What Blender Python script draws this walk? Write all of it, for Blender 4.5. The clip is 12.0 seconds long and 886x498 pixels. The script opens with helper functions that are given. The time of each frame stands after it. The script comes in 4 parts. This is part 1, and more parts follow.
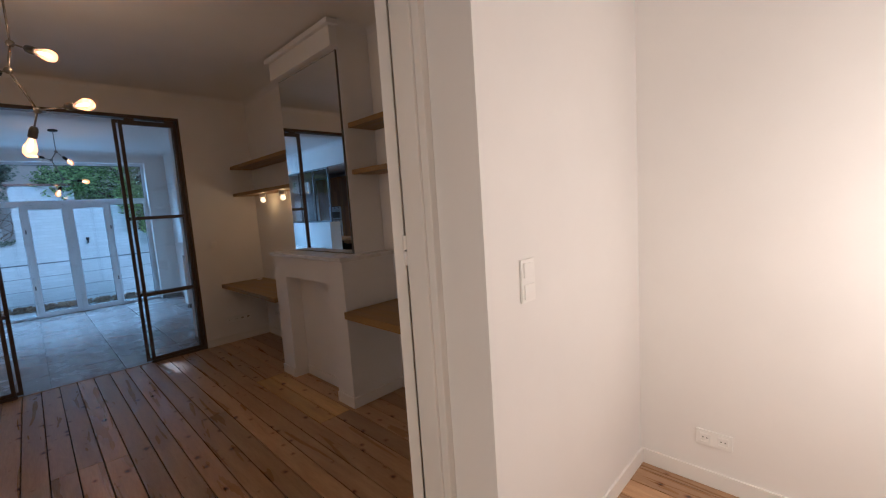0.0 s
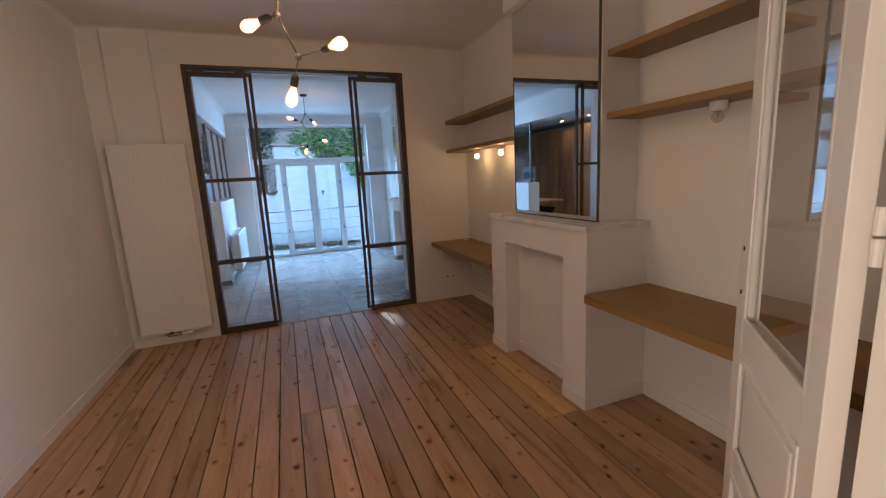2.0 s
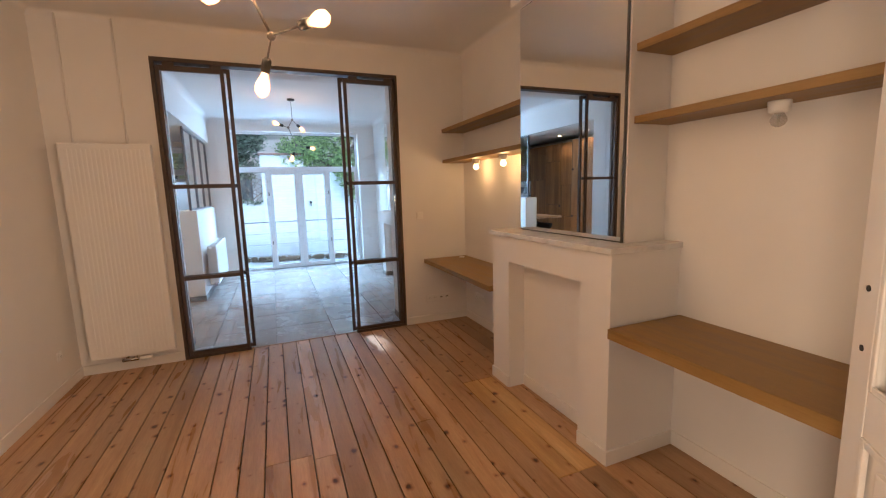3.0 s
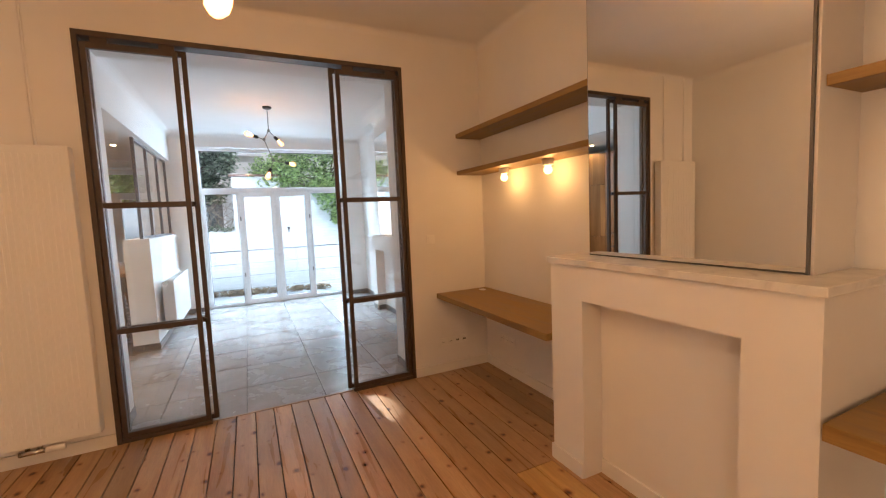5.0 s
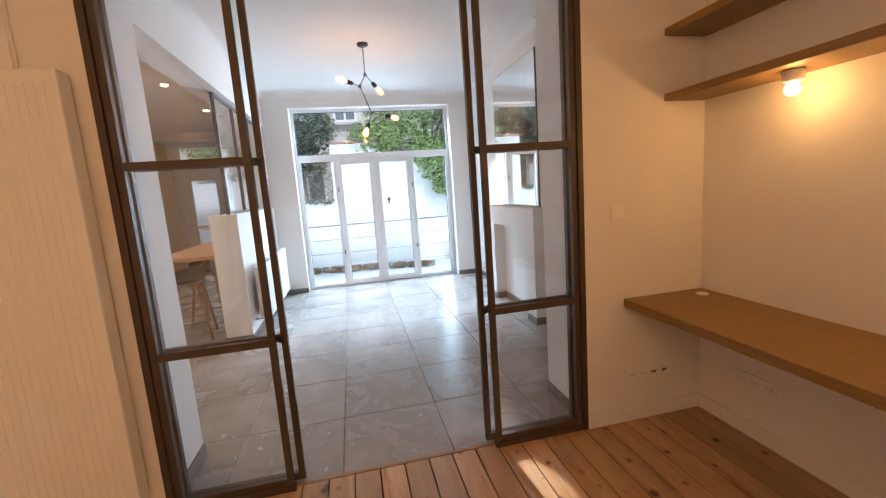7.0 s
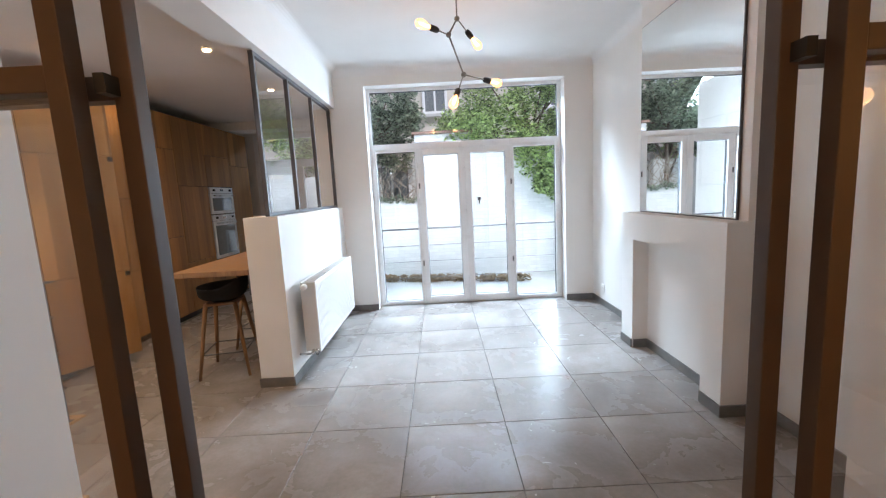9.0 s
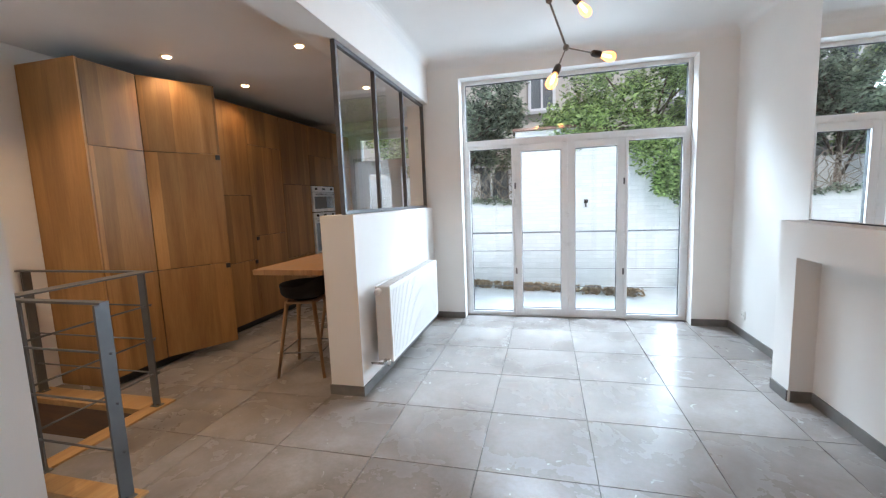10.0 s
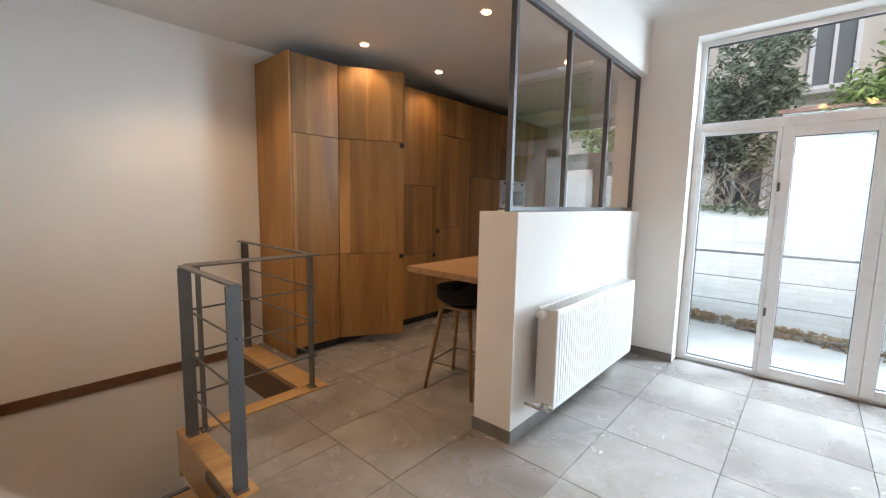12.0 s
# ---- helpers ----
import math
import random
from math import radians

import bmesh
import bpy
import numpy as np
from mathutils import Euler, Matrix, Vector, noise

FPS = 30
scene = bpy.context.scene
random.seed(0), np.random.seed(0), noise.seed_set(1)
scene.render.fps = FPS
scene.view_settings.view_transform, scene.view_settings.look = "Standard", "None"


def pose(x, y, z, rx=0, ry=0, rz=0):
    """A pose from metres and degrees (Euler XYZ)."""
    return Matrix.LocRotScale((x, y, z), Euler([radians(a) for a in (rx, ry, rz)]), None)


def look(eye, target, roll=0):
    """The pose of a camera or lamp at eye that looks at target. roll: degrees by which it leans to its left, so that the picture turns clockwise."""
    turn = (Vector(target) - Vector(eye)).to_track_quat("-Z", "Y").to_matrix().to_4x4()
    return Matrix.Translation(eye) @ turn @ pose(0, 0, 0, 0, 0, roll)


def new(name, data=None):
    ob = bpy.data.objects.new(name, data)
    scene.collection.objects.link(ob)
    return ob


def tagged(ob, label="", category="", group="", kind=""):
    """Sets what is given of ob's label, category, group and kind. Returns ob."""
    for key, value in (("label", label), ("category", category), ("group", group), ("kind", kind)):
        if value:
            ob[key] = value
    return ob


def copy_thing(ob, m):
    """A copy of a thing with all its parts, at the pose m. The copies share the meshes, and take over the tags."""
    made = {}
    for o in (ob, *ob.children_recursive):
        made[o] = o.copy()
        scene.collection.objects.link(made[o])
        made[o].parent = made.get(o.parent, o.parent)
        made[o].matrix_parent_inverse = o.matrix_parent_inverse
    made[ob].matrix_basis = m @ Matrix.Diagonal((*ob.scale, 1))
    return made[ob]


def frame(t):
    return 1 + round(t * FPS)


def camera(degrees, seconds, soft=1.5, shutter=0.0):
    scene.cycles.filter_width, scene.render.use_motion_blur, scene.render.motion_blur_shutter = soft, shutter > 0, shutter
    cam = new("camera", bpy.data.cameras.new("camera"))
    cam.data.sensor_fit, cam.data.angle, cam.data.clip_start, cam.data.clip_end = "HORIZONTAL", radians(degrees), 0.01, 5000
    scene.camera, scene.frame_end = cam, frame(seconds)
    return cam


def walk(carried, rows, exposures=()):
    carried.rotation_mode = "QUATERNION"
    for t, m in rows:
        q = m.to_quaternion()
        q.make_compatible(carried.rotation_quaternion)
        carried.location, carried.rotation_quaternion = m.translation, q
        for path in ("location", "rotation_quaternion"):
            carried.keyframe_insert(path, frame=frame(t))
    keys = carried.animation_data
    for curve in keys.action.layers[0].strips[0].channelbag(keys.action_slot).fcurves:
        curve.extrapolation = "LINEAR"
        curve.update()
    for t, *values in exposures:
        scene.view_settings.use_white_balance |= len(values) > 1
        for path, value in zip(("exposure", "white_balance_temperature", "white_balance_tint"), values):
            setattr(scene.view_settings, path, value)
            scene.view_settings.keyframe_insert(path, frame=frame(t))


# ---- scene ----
cam = camera(94.5, 12.0, soft=1.2)
PATH = [
    (0, (0.113, -0.051, 1.56), (1.525, 1.349, 1.343), -3.8),
    (0.5, (0.121, 0.083, 1.548), (1.166, 1.771, 1.31), -4.0),
    (1, (0.15, 0.246, 1.526), (0.897, 2.083, 1.265), -3.7),
    (1.5, (0.139, 0.477, 1.538), (0.785, 2.345, 1.233), -3.9),
    (2, (0.087, 0.701, 1.548), (0.782, 2.544, 1.2), -3.0),
    (2.5, (0.136, 0.911, 1.521), (0.847, 2.751, 1.191), -2.2),
    (3, (0.194, 1.096, 1.524), (0.939, 2.93, 1.24), -1.7),
    (3.2, (0.208, 1.155, 1.521), (0.975, 2.982, 1.249), -1.7),
    (4.8, (0.201, 1.958, 1.489), (1.078, 3.747, 1.322), -2.3),
    (5, (0.21, 2.072, 1.471), (1.063, 3.873, 1.303), -2.5),
    (5.5, (0.222, 2.41, 1.459), (0.982, 4.249, 1.26), -3.1),
    (6, (0.231, 2.749, 1.444), (0.882, 4.625, 1.211), -3.3),
    (6.5, (0.282, 3.119, 1.438), (0.803, 5.032, 1.175), -3.6),
    (7, (0.278, 3.475, 1.439), (0.694, 5.41, 1.15), -4.1),
    (7.2, (0.295, 3.613, 1.435), (0.655, 5.559, 1.146), -4.3),
    (8.8, (0.335, 4.789, 1.445), (0.406, 6.768, 1.166), -3.3),
    (9, (0.366, 4.879, 1.44), (0.369, 6.861, 1.172), -3.0),
    (9.5, (0.442, 5.142, 1.417), (0.224, 7.116, 1.177), -2.5),
    (10, (0.462, 5.314, 1.41), (-0.028, 7.239, 1.176), -2.2),
    (10.5, (0.396, 5.532, 1.406), (-0.329, 7.379, 1.158), -1.4),
    (11, (0.337, 5.703, 1.391), (-0.651, 7.425, 1.15), -0.3),
    (11.5, (0.321, 5.892, 1.391), (-0.886, 7.47, 1.16), 0.5),
    (12, (0.335, 6.022, 1.382), (-0.991, 7.502, 1.155), 1.1),
]
# the phone's own exposure and white balance: seconds, stops, kelvin, tint
EXPOSE = [(0.0, -0.88, 3960, 7), (0.6, -0.83, 3960, 7), (1.5, -0.45, 4050, 7), (2.5, 0.30, 4320, 7), (3.2, 0.68, 4650, 10), (5.0, 0.82, 5350, 13), (7.0, 0.76, 5450, 15), (9.0, 0.6, 5700, 16), (10.0, 0.47, 5750, 15), (12.0, 0.5, 6050, 15)]
walk(cam, [(t, look(eye, target, roll)) for t, eye, target, roll in PATH], EXPOSE)

# ---- world, sun and daylight ----
world = bpy.data.worlds.new("sky")
scene.world = world
world.use_nodes = True
wn = world.node_tree.nodes
sky = wn.new("ShaderNodeTexSky")
sky.sky_type, sky.sun_disc = "NISHITA", False
sky.sun_elevation, sky.sun_rotation = radians(48), radians(158)
sky.air_density, sky.dust_density = 1.0, 2.5
wn["Background"].inputs["Strength"].default_value = 0.05
world.node_tree.links.new(sky.outputs[0], wn["Background"].inputs["Color"])


def lamp(name, kind, m, energy, color=(1, 1, 1), **more):
    data = bpy.data.lights.new(name, kind)
    data.energy, data.color = energy, color
    if kind == "AREA":
        data.shape, data.size, data.size_y = "RECTANGLE", more["size"], more["size_y"]
        data.spread = radians(more.get("spread", 180))
    if kind == "SUN":
        data.angle = radians(more["angle"])
    if kind == "SPOT":
        data.spot_size, data.spot_blend, data.shadow_soft_size = radians(more["cone"]), 0.6, 0.03
    if kind == "POINT":
        data.shadow_soft_size = more["radius"]
    ob = new(name, data)
    ob.matrix_world = m
    return ob


lamp("sun", "SUN", look((5, 3.0, 12), (1.0, 13.0, 0)), 1.8, (1.0, 0.95, 0.86), angle=6.0)
# unseen area lamps added high outside, standing in for skylight at the windows
DAY = (0.78, 0.95, 1.0)
lamp("window_daylight", "AREA", look((-0.2, 12.0, 4.7), (1.4, 8.3, 0.3)), 95, DAY, size=1.5, size_y=1.0, spread=76)
lamp("window_daylight", "AREA", look((1.65, 12.0, 4.7), (-0.1, 8.3, 0.3)), 95, DAY, size=1.5, size_y=1.0, spread=76)
# unseen fill lamp added outside the window to brighten half wall and stair wall
lamp("courtyard_fill", "AREA", look((2.75, 11.4, 1.7), (-1.2, 7.2, 1.25)), 84, DAY, size=1.7, size_y=2.6, spread=90)
# area lamp added outside the kitchen door, standing in for skylight
lamp("kitchen_daylight", "AREA", look((-2.06, 13.3, 3.3), (-2.0, 11.0, 0.6)), 35, DAY, size=1.4, size_y=1.0)
# narrow spot added outside to throw the bright patch onto the floorboards
lamp("floor_patch_spot", "SPOT", look((-0.2, 17.3, 5.4), (1.05, 5.08, 0)), 26000, (1.0, 0.95, 0.86), cone=0.95)
# point lamp added out of view to brighten the front room walls
lamp("front_room_fill", "POINT", pose(1.75, -0.75, 1.40), 90, (1.0, 0.61, 0.31), radius=0.14)
# warm area lamp added at the unseen side wall to light jamb and walls
lamp("front_room_side_fill", "AREA", look((-1.78, 0.0, 1.2), (2.4, -0.25, 0.5)), 38, (1.0, 0.60, 0.27), size=0.9, size_y=1.6, spread=110)

# ---- materials ----


def mat(name, color, rough=0.5, metal=0.0, **k):
    m = bpy.data.materials.new(name)
    m.use_nodes = True
    b = m.node_tree.nodes["Principled BSDF"]
    b.inputs["Base Color"].default_value = (*color, 1)
    b.inputs["Roughness"].default_value = rough
    b.inputs["Metallic"].default_value = metal
    return m


def nd(m, kind, **values):
    n = m.node_tree.nodes.new(kind)
    for key, v in values.items():
        n.inputs[key].default_value = v
    return n


def wire(m, a, b):
    m.node_tree.links.new(a, b)


def coords(m, scale=(1, 1, 1), shift=True, rot=(0, 0, 0)):
    """Object coordinates in metres, moved by the piece's random number."""
    tc = nd(m, "ShaderNodeTexCoord")
    mp = nd(m, "ShaderNodeMapping", Scale=scale, Rotation=rot)
    if shift:
        info = nd(m, "ShaderNodeObjectInfo")
        mul = m.node_tree.nodes.new("ShaderNodeMath")
        mul.operation = "MULTIPLY"
        mul.inputs[1].default_value = 37.0
        add = m.node_tree.nodes.new("ShaderNodeVectorMath")
        wire(m, info.outputs["Random"], mul.inputs[0])
        wire(m, tc.outputs["Object"], add.inputs[0])
        wire(m, mul.outputs[0], add.inputs[1])
        wire(m, add.outputs[0], mp.inputs["Vector"])
    else:
        wire(m, tc.outputs["Object"], mp.inputs["Vector"])
    return mp.outputs[0]


def ramp(m, src, stops):
    r = nd(m, "ShaderNodeValToRGB")
    el = r.color_ramp.elements
    while len(el) < len(stops):
        el.new(0.5)
    for e, (p, c) in zip(el, stops):
        e.position, e.color = p, (*c, 1)
    wire(m, src, r.inputs[0])
    return r.outputs[0]


def mix(m, fac, a, b, mode="MIX"):
    n = m.node_tree.nodes.new("ShaderNodeMix")
    n.data_type, n.blend_type = "RGBA", mode
    for sock, v in ((n.inputs[0], fac), (n.inputs[6], a), (n.inputs[7], b)):
        if hasattr(v, "is_output"):
            wire(m, v, sock)
        elif isinstance(v, (int, float)):
            sock.default_value = v
        else:
            sock.default_value = (*v, 1)
    return n.outputs[2]


def span(m, src, lo, hi, a=0.0, b=1.0):
    n = nd(m, "ShaderNodeMapRange")
    n.inputs[1].default_value, n.inputs[2].default_value = lo, hi
    n.inputs[3].default_value, n.inputs[4].default_value = a, b
    wire(m, src, n.inputs[0])
    return n.outputs[0]


def bump(m, src, strength=0.2, dist=0.01):
    n = nd(m, "ShaderNodeBump", Strength=strength, Distance=dist)
    wire(m, src, n.inputs["Height"])
    wire(m, n.outputs[0], m.node_tree.nodes["Principled BSDF"].inputs["Normal"])


def shade(m, color=None, rough=None):
    b = m.node_tree.nodes["Principled BSDF"]
    if color is not None:
        wire(m, color, b.inputs["Base Color"])
    if rough is not None:
        wire(m, rough, b.inputs["Roughness"])


def noise_tex(m, vec, scale, detail=4.0, rough=0.55, dist=0.0):
    n = nd(m, "ShaderNodeTexNoise", Scale=scale, Detail=detail, Roughness=rough, Distortion=dist)
    wire(m, vec, n.inputs["Vector"])
    return n.outputs["Fac"]


def paint(name, color, rough=0.6, wear=0.06, grain=0.12):
    """Rolled wall paint or lacquer: broad uneven tone, fine roller relief."""
    m = mat(name, color, rough)
    v = coords(m, shift=False)
    big = noise_tex(m, v, 0.9, 5)
    dark = tuple(c * (1 - wear) for c in color)
    light = tuple(min(1, c * (1 + wear * 0.4)) for c in color)
    c = ramp(m, big, [(0.3, dark), (0.7, light)])
    shade(m, c, span(m, noise_tex(m, v, 6), 0.3, 0.7, rough - 0.06, rough + 0.08))
    bump(m, noise_tex(m, v, 180, 3), grain, 0.002)
    return m


def wood(name, dark, mid, light, rough=0.45, axis="y", grain=1.0, knots=0.0, vary=0.18, coat=0.0):
    """Sawn timber: fibres along the axis, growth bands, knots, each piece its own tone."""
    m = mat(name, mid, rough)
    s = {"x": (0.09, 1, 1), "y": (1, 0.09, 1), "z": (1, 1, 0.09)}[axis]
    v = coords(m, s)
    bands = noise_tex(m, v, 9 * grain, 3, 0.5, 0.8)
    fine = noise_tex(m, v, 90 * grain, 4, 0.7)
    c = ramp(m, bands, [(0.28, dark), (0.5, mid), (0.72, light)])
    f = ramp(m, fine, [(0.3, (0.62, 0.58, 0.52)), (0.62, (1, 1, 1))])
    c = mix(m, 0.5 if knots else 0.42, c, f, "MULTIPLY")
    if knots:
        s2 = {"x": (0.45, 1, 1), "y": (1, 0.8, 1), "z": (1, 1, 0.8)}[axis]
        vo = nd(m, "ShaderNodeTexVoronoi", Scale=knots, Randomness=1.0)
        vo.voronoi_dimensions = "2D"
        warp = nd(m, "ShaderNodeVectorMath")
        wob = nd(m, "ShaderNodeTexNoise", Scale=28.0, Detail=2.0)
        small = nd(m, "ShaderNodeVectorMath")
        small.operation = "SCALE"
        small.inputs[3].default_value = 0.022
        kv = coords(m, s2)
        wire(m, kv, wob.inputs["Vector"])
        wire(m, wob.outputs["Color"], small.inputs[0])
        wire(m, kv, warp.inputs[0])
        wire(m, small.outputs[0], warp.inputs[1])
        wire(m, warp.outputs[0], vo.inputs["Vector"])
        part_c = nd(m, "ShaderNodeSeparateColor")
        wire(m, vo.outputs["Color"], part_c.inputs[0])
        away = nd(m, "ShaderNodeMath")
        away.operation = "MULTIPLY_ADD"
        away.inputs[1].default_value = 0.11
        wire(m, part_c.outputs[0], away.inputs[0])
        wire(m, vo.outputs["Distance"], away.inputs[2])
        ring = ramp(m, away.outputs[0], [(0.055, (0.10, 0.045, 0.018)), (0.08, (0.36, 0.20, 0.10)), (0.12, (0.78, 0.66, 0.52)), (0.17, (1, 1, 1))])
        c = mix(m, 1.0, c, ring, "MULTIPLY")
    info = nd(m, "ShaderNodeObjectInfo")
    tone = span(m, info.outputs["Random"], 0, 1, 1 - vary, 1 + vary)
    hs = nd(m, "ShaderNodeHueSaturation")
    wire(m, tone, hs.inputs["Value"])
    wire(m, c, hs.inputs["Color"])
    shade(m, hs.outputs[0], span(m, bands, 0.3, 0.7, rough - 0.08, rough + 0.1))
    bump(m, fine, 0.18, 0.003)
    b = m.node_tree.nodes["Principled BSDF"]
    b.inputs["Coat Weight"].default_value = coat
    b.inputs["Coat Roughness"].default_value = 0.25
    return m


def metal(name, color, rough=0.35, full=1.0):
    m = mat(name, color, rough, full)
    v = coords(m, shift=False)
    n = noise_tex(m, v, 14, 5)
    shade(m, ramp(m, n, [(0.3, tuple(c * 0.85 for c in color)), (0.7, color)]), span(m, n, 0.3, 0.7, rough - 0.07, rough + 0.1))
    bump(m, noise_tex(m, v, 260, 2), 0.05, 0.001)
    return m


def glass(name, tint=(1, 1, 1), rough=0.0, faces=1.8):
    """Thin window pane: mostly clear, with the mirror image that the angle gives."""
    m = bpy.data.materials.new(name)
    m.use_nodes = True
    m.node_tree.nodes.remove(m.node_tree.nodes["Principled BSDF"])
    out = m.node_tree.nodes["Material Output"]
    clear = nd(m, "ShaderNodeBsdfTransparent", Color=(*tint, 1))
    gloss = nd(m, "ShaderNodeBsdfGlossy", Color=(1, 1, 1, 1), Roughness=rough)
    fres = nd(m, "ShaderNodeFresnel", IOR=1.5)
    twice = m.node_tree.nodes.new("ShaderNodeMath")
    twice.operation = "MULTIPLY"
    twice.inputs[1].default_value = faces
    mixer = nd(m, "ShaderNodeMixShader")
    wire(m, fres.outputs[0], twice.inputs[0])
    wire(m, twice.outputs[0], mixer.inputs[0])
    wire(m, clear.outputs[0], mixer.inputs[1])
    wire(m, gloss.outputs[0], mixer.inputs[2])
    wire(m, mixer.outputs[0], out.inputs["Surface"])
    return m


def glow(name, color, strength):
    m = mat(name, color, 0.4)
    b = m.node_tree.nodes["Principled BSDF"]
    b.inputs["Emission Color"].default_value = (*color, 1)
    b.inputs["Emission Strength"].default_value = strength
    return m


WALL = paint("white_wall_paint", (0.80, 0.775, 0.74), 0.75)
CEIL = paint("white_ceiling_paint", (0.80, 0.785, 0.765), 0.85)
LACQUER = paint("white_lacquer", (0.80, 0.77, 0.72), 0.35, 0.04, 0.05)
PVC = paint("white_window_plastic", (0.82, 0.83, 0.84), 0.3, 0.03, 0.02)
ENAMEL = paint("white_radiator_enamel", (0.80, 0.785, 0.755), 0.42, 0.02, 0.0)
PLASTIC = paint("white_switch_plastic", (0.82, 0.80, 0.76), 0.3, 0.02, 0.02)
PINE = wood("pine_floorboard", (0.34, 0.19, 0.08), (0.44, 0.265, 0.118), (0.52, 0.335, 0.16), 0.32, "y", 1.3, 5.6, 0.24, 0.0)
PINE_PALE = wood("pale_pine_board", (0.48, 0.27, 0.075), (0.64, 0.385, 0.115), (0.72, 0.46, 0.16), 0.34, "y", 1.0, 4.2, 0.1, 0.2)
OAK_DESK = wood("oak_desk", (0.20, 0.110, 0.023), (0.272, 0.161, 0.035), (0.32, 0.193, 0.046), 0.45, "y", 1.6, 0, 0.05)
OAK = wood("oak_veneer", (0.240, 0.110, 0.028), (0.330, 0.166, 0.048), (0.41, 0.220, 0.072), 0.52, "z", 0.8, 0, 0.14)
tcn = nd(OAK, "ShaderNodeTexCoord")
sep = nd(OAK, "ShaderNodeSeparateXYZ")
wire(OAK, tcn.outputs["Object"], sep.inputs[0])
inf = nd(OAK, "ShaderNodeObjectInfo")
off = nd(OAK, "ShaderNodeMath")
off.operation = "MULTIPLY_ADD"
off.inputs[1].default_value = 5.0
wire(OAK, inf.outputs["Random"], off.inputs[0])
wire(OAK, sep.outputs["Y"], off.inputs[2])
slab = nd(OAK, "ShaderNodeTexVoronoi", Scale=6.5, Randomness=0.8)
slab.voronoi_dimensions = "1D"
wire(OAK, off.outputs[0], slab.inputs["W"])
sv = nd(OAK, "ShaderNodeSeparateColor")
wire(OAK, slab.outputs["Color"], sv.inputs[0])
ob_in = OAK.node_tree.nodes["Principled BSDF"].inputs["Base Color"]
old = ob_in.links[0].from_socket
hs2 = nd(OAK, "ShaderNodeHueSaturation")
wire(OAK, span(OAK, sv.outputs[0], 0, 1, 0.72, 1.28), hs2.inputs["Value"])
wire(OAK, old, hs2.inputs["Color"])
wire(OAK, hs2.outputs[0], ob_in)
OAK_LEG = wood("oak_leg", (0.22, 0.115, 0.05), (0.31, 0.17, 0.075), (0.38, 0.22, 0.10), 0.45, "z", 2.0, 0, 0.05)
OAK_STEP = wood("oak_step", (0.36, 0.20, 0.07), (0.48, 0.28, 0.11), (0.56, 0.35, 0.15), 0.4, "y", 1.4, 0, 0.08)
# brown trim wood; on the far fascia its darkness is painted-in shade
BROWN = wood("brown_trim_fascia_shade", (0.10, 0.05, 0.026), (0.15, 0.078, 0.04), (0.19, 0.10, 0.05), 0.5, "x", 1.2, 0, 0.05)
BRONZE = metal("bronze_brown_steel", (0.085, 0.060, 0.044), 0.45, 0.2)
GREYSTEEL = metal("grey_painted_steel", (0.135, 0.137, 0.14), 0.42, 0.3)
DARKSTEEL = metal("dark_grey_steel", (0.12, 0.12, 0.125), 0.4, 0.4)
CHROME = metal("brushed_nickel", (0.62, 0.60, 0.57), 0.22)
LAMPSTEEL = metal("aged_nickel_tube", (0.30, 0.28, 0.25), 0.35)
BLACK = metal("black_plastic", (0.018, 0.017, 0.016), 0.45, 0.0)
FABRIC = metal("black_wool", (0.016, 0.015, 0.016), 0.9, 0.0)
STEEL = metal("oven_steel", (0.62, 0.63, 0.64), 0.28)
MIRROR = mat("mirror_silver", (0.86, 0.87, 0.86), 0.012, 1.0)
GLASS = glass("window_glass", (0.985, 0.992, 0.99))
GLASS_OLD = glass("old_door_glass", (0.86, 0.85, 0.82), 0.02, 0.55)
BULB = glow("lit_filament_bulb", (1.0, 0.50, 0.24), 1.3)
bx = nd(BULB, "ShaderNodeBsdfTransparent", Color=(1.0, 0.85, 0.6, 1))
bmix = nd(BULB, "ShaderNodeMixShader")
bmix.inputs[0].default_value = 0.36
wire(BULB, BULB.node_tree.nodes["Principled BSDF"].outputs[0], bmix.inputs[2])
wire(BULB, bx.outputs[0], bmix.inputs[1])
wire(BULB, bmix.outputs[0], BULB.node_tree.nodes["Material Output"].inputs["Surface"])
FILAMENT = glow("filament", (1.0, 0.66, 0.30), 16.0)
SPOTGLOW = glow("downlight_glow", (1.0, 0.62, 0.28), 16.0)
DESKGLOW = glow("lit_shelf_bulb", (1.0, 0.55, 0.18), 4.0)
BULBGLASS = mat("clear_bulb_glass", (0.42, 0.40, 0.37), 0.12)
BULBGLASS.node_tree.nodes["Principled BSDF"].inputs["Alpha"].default_value = 0.35
OVENGLASS = mat("reflecting_oven_glass", (0.34, 0.37, 0.39), 0.08, 0.7)

OVENWHITE = paint("white_oven_enamel", (0.78, 0.79, 0.80), 0.25, 0.02, 0.01)
TILE = mat("grey_porcelain_tile", (0.2, 0.19, 0.18), 0.35)
v = coords(TILE)
cloud = noise_tex(TILE, v, 2.2, 6, 0.60, 0.4)
fine = noise_tex(TILE, v, 40, 4, 0.6)
tc = ramp(TILE, cloud, [(0.30, (0.195, 0.171, 0.156)), (0.46, (0.262, 0.236, 0.218)), (0.58, (0.308, 0.281, 0.262)), (0.74, (0.39, 0.362, 0.34))])
tc = mix(TILE, 0.35, tc, ramp(TILE, fine, [(0.3, (0.75, 0.75, 0.75)), (0.7, (1.1, 1.1, 1.1))]), "MULTIPLY")
scuff = noise_tex(TILE, v, 13, 2, 0.4, 1.2)
tc = mix(TILE, span(TILE, scuff, 0.728, 0.755), tc, (0.5, 0.49, 0.47))
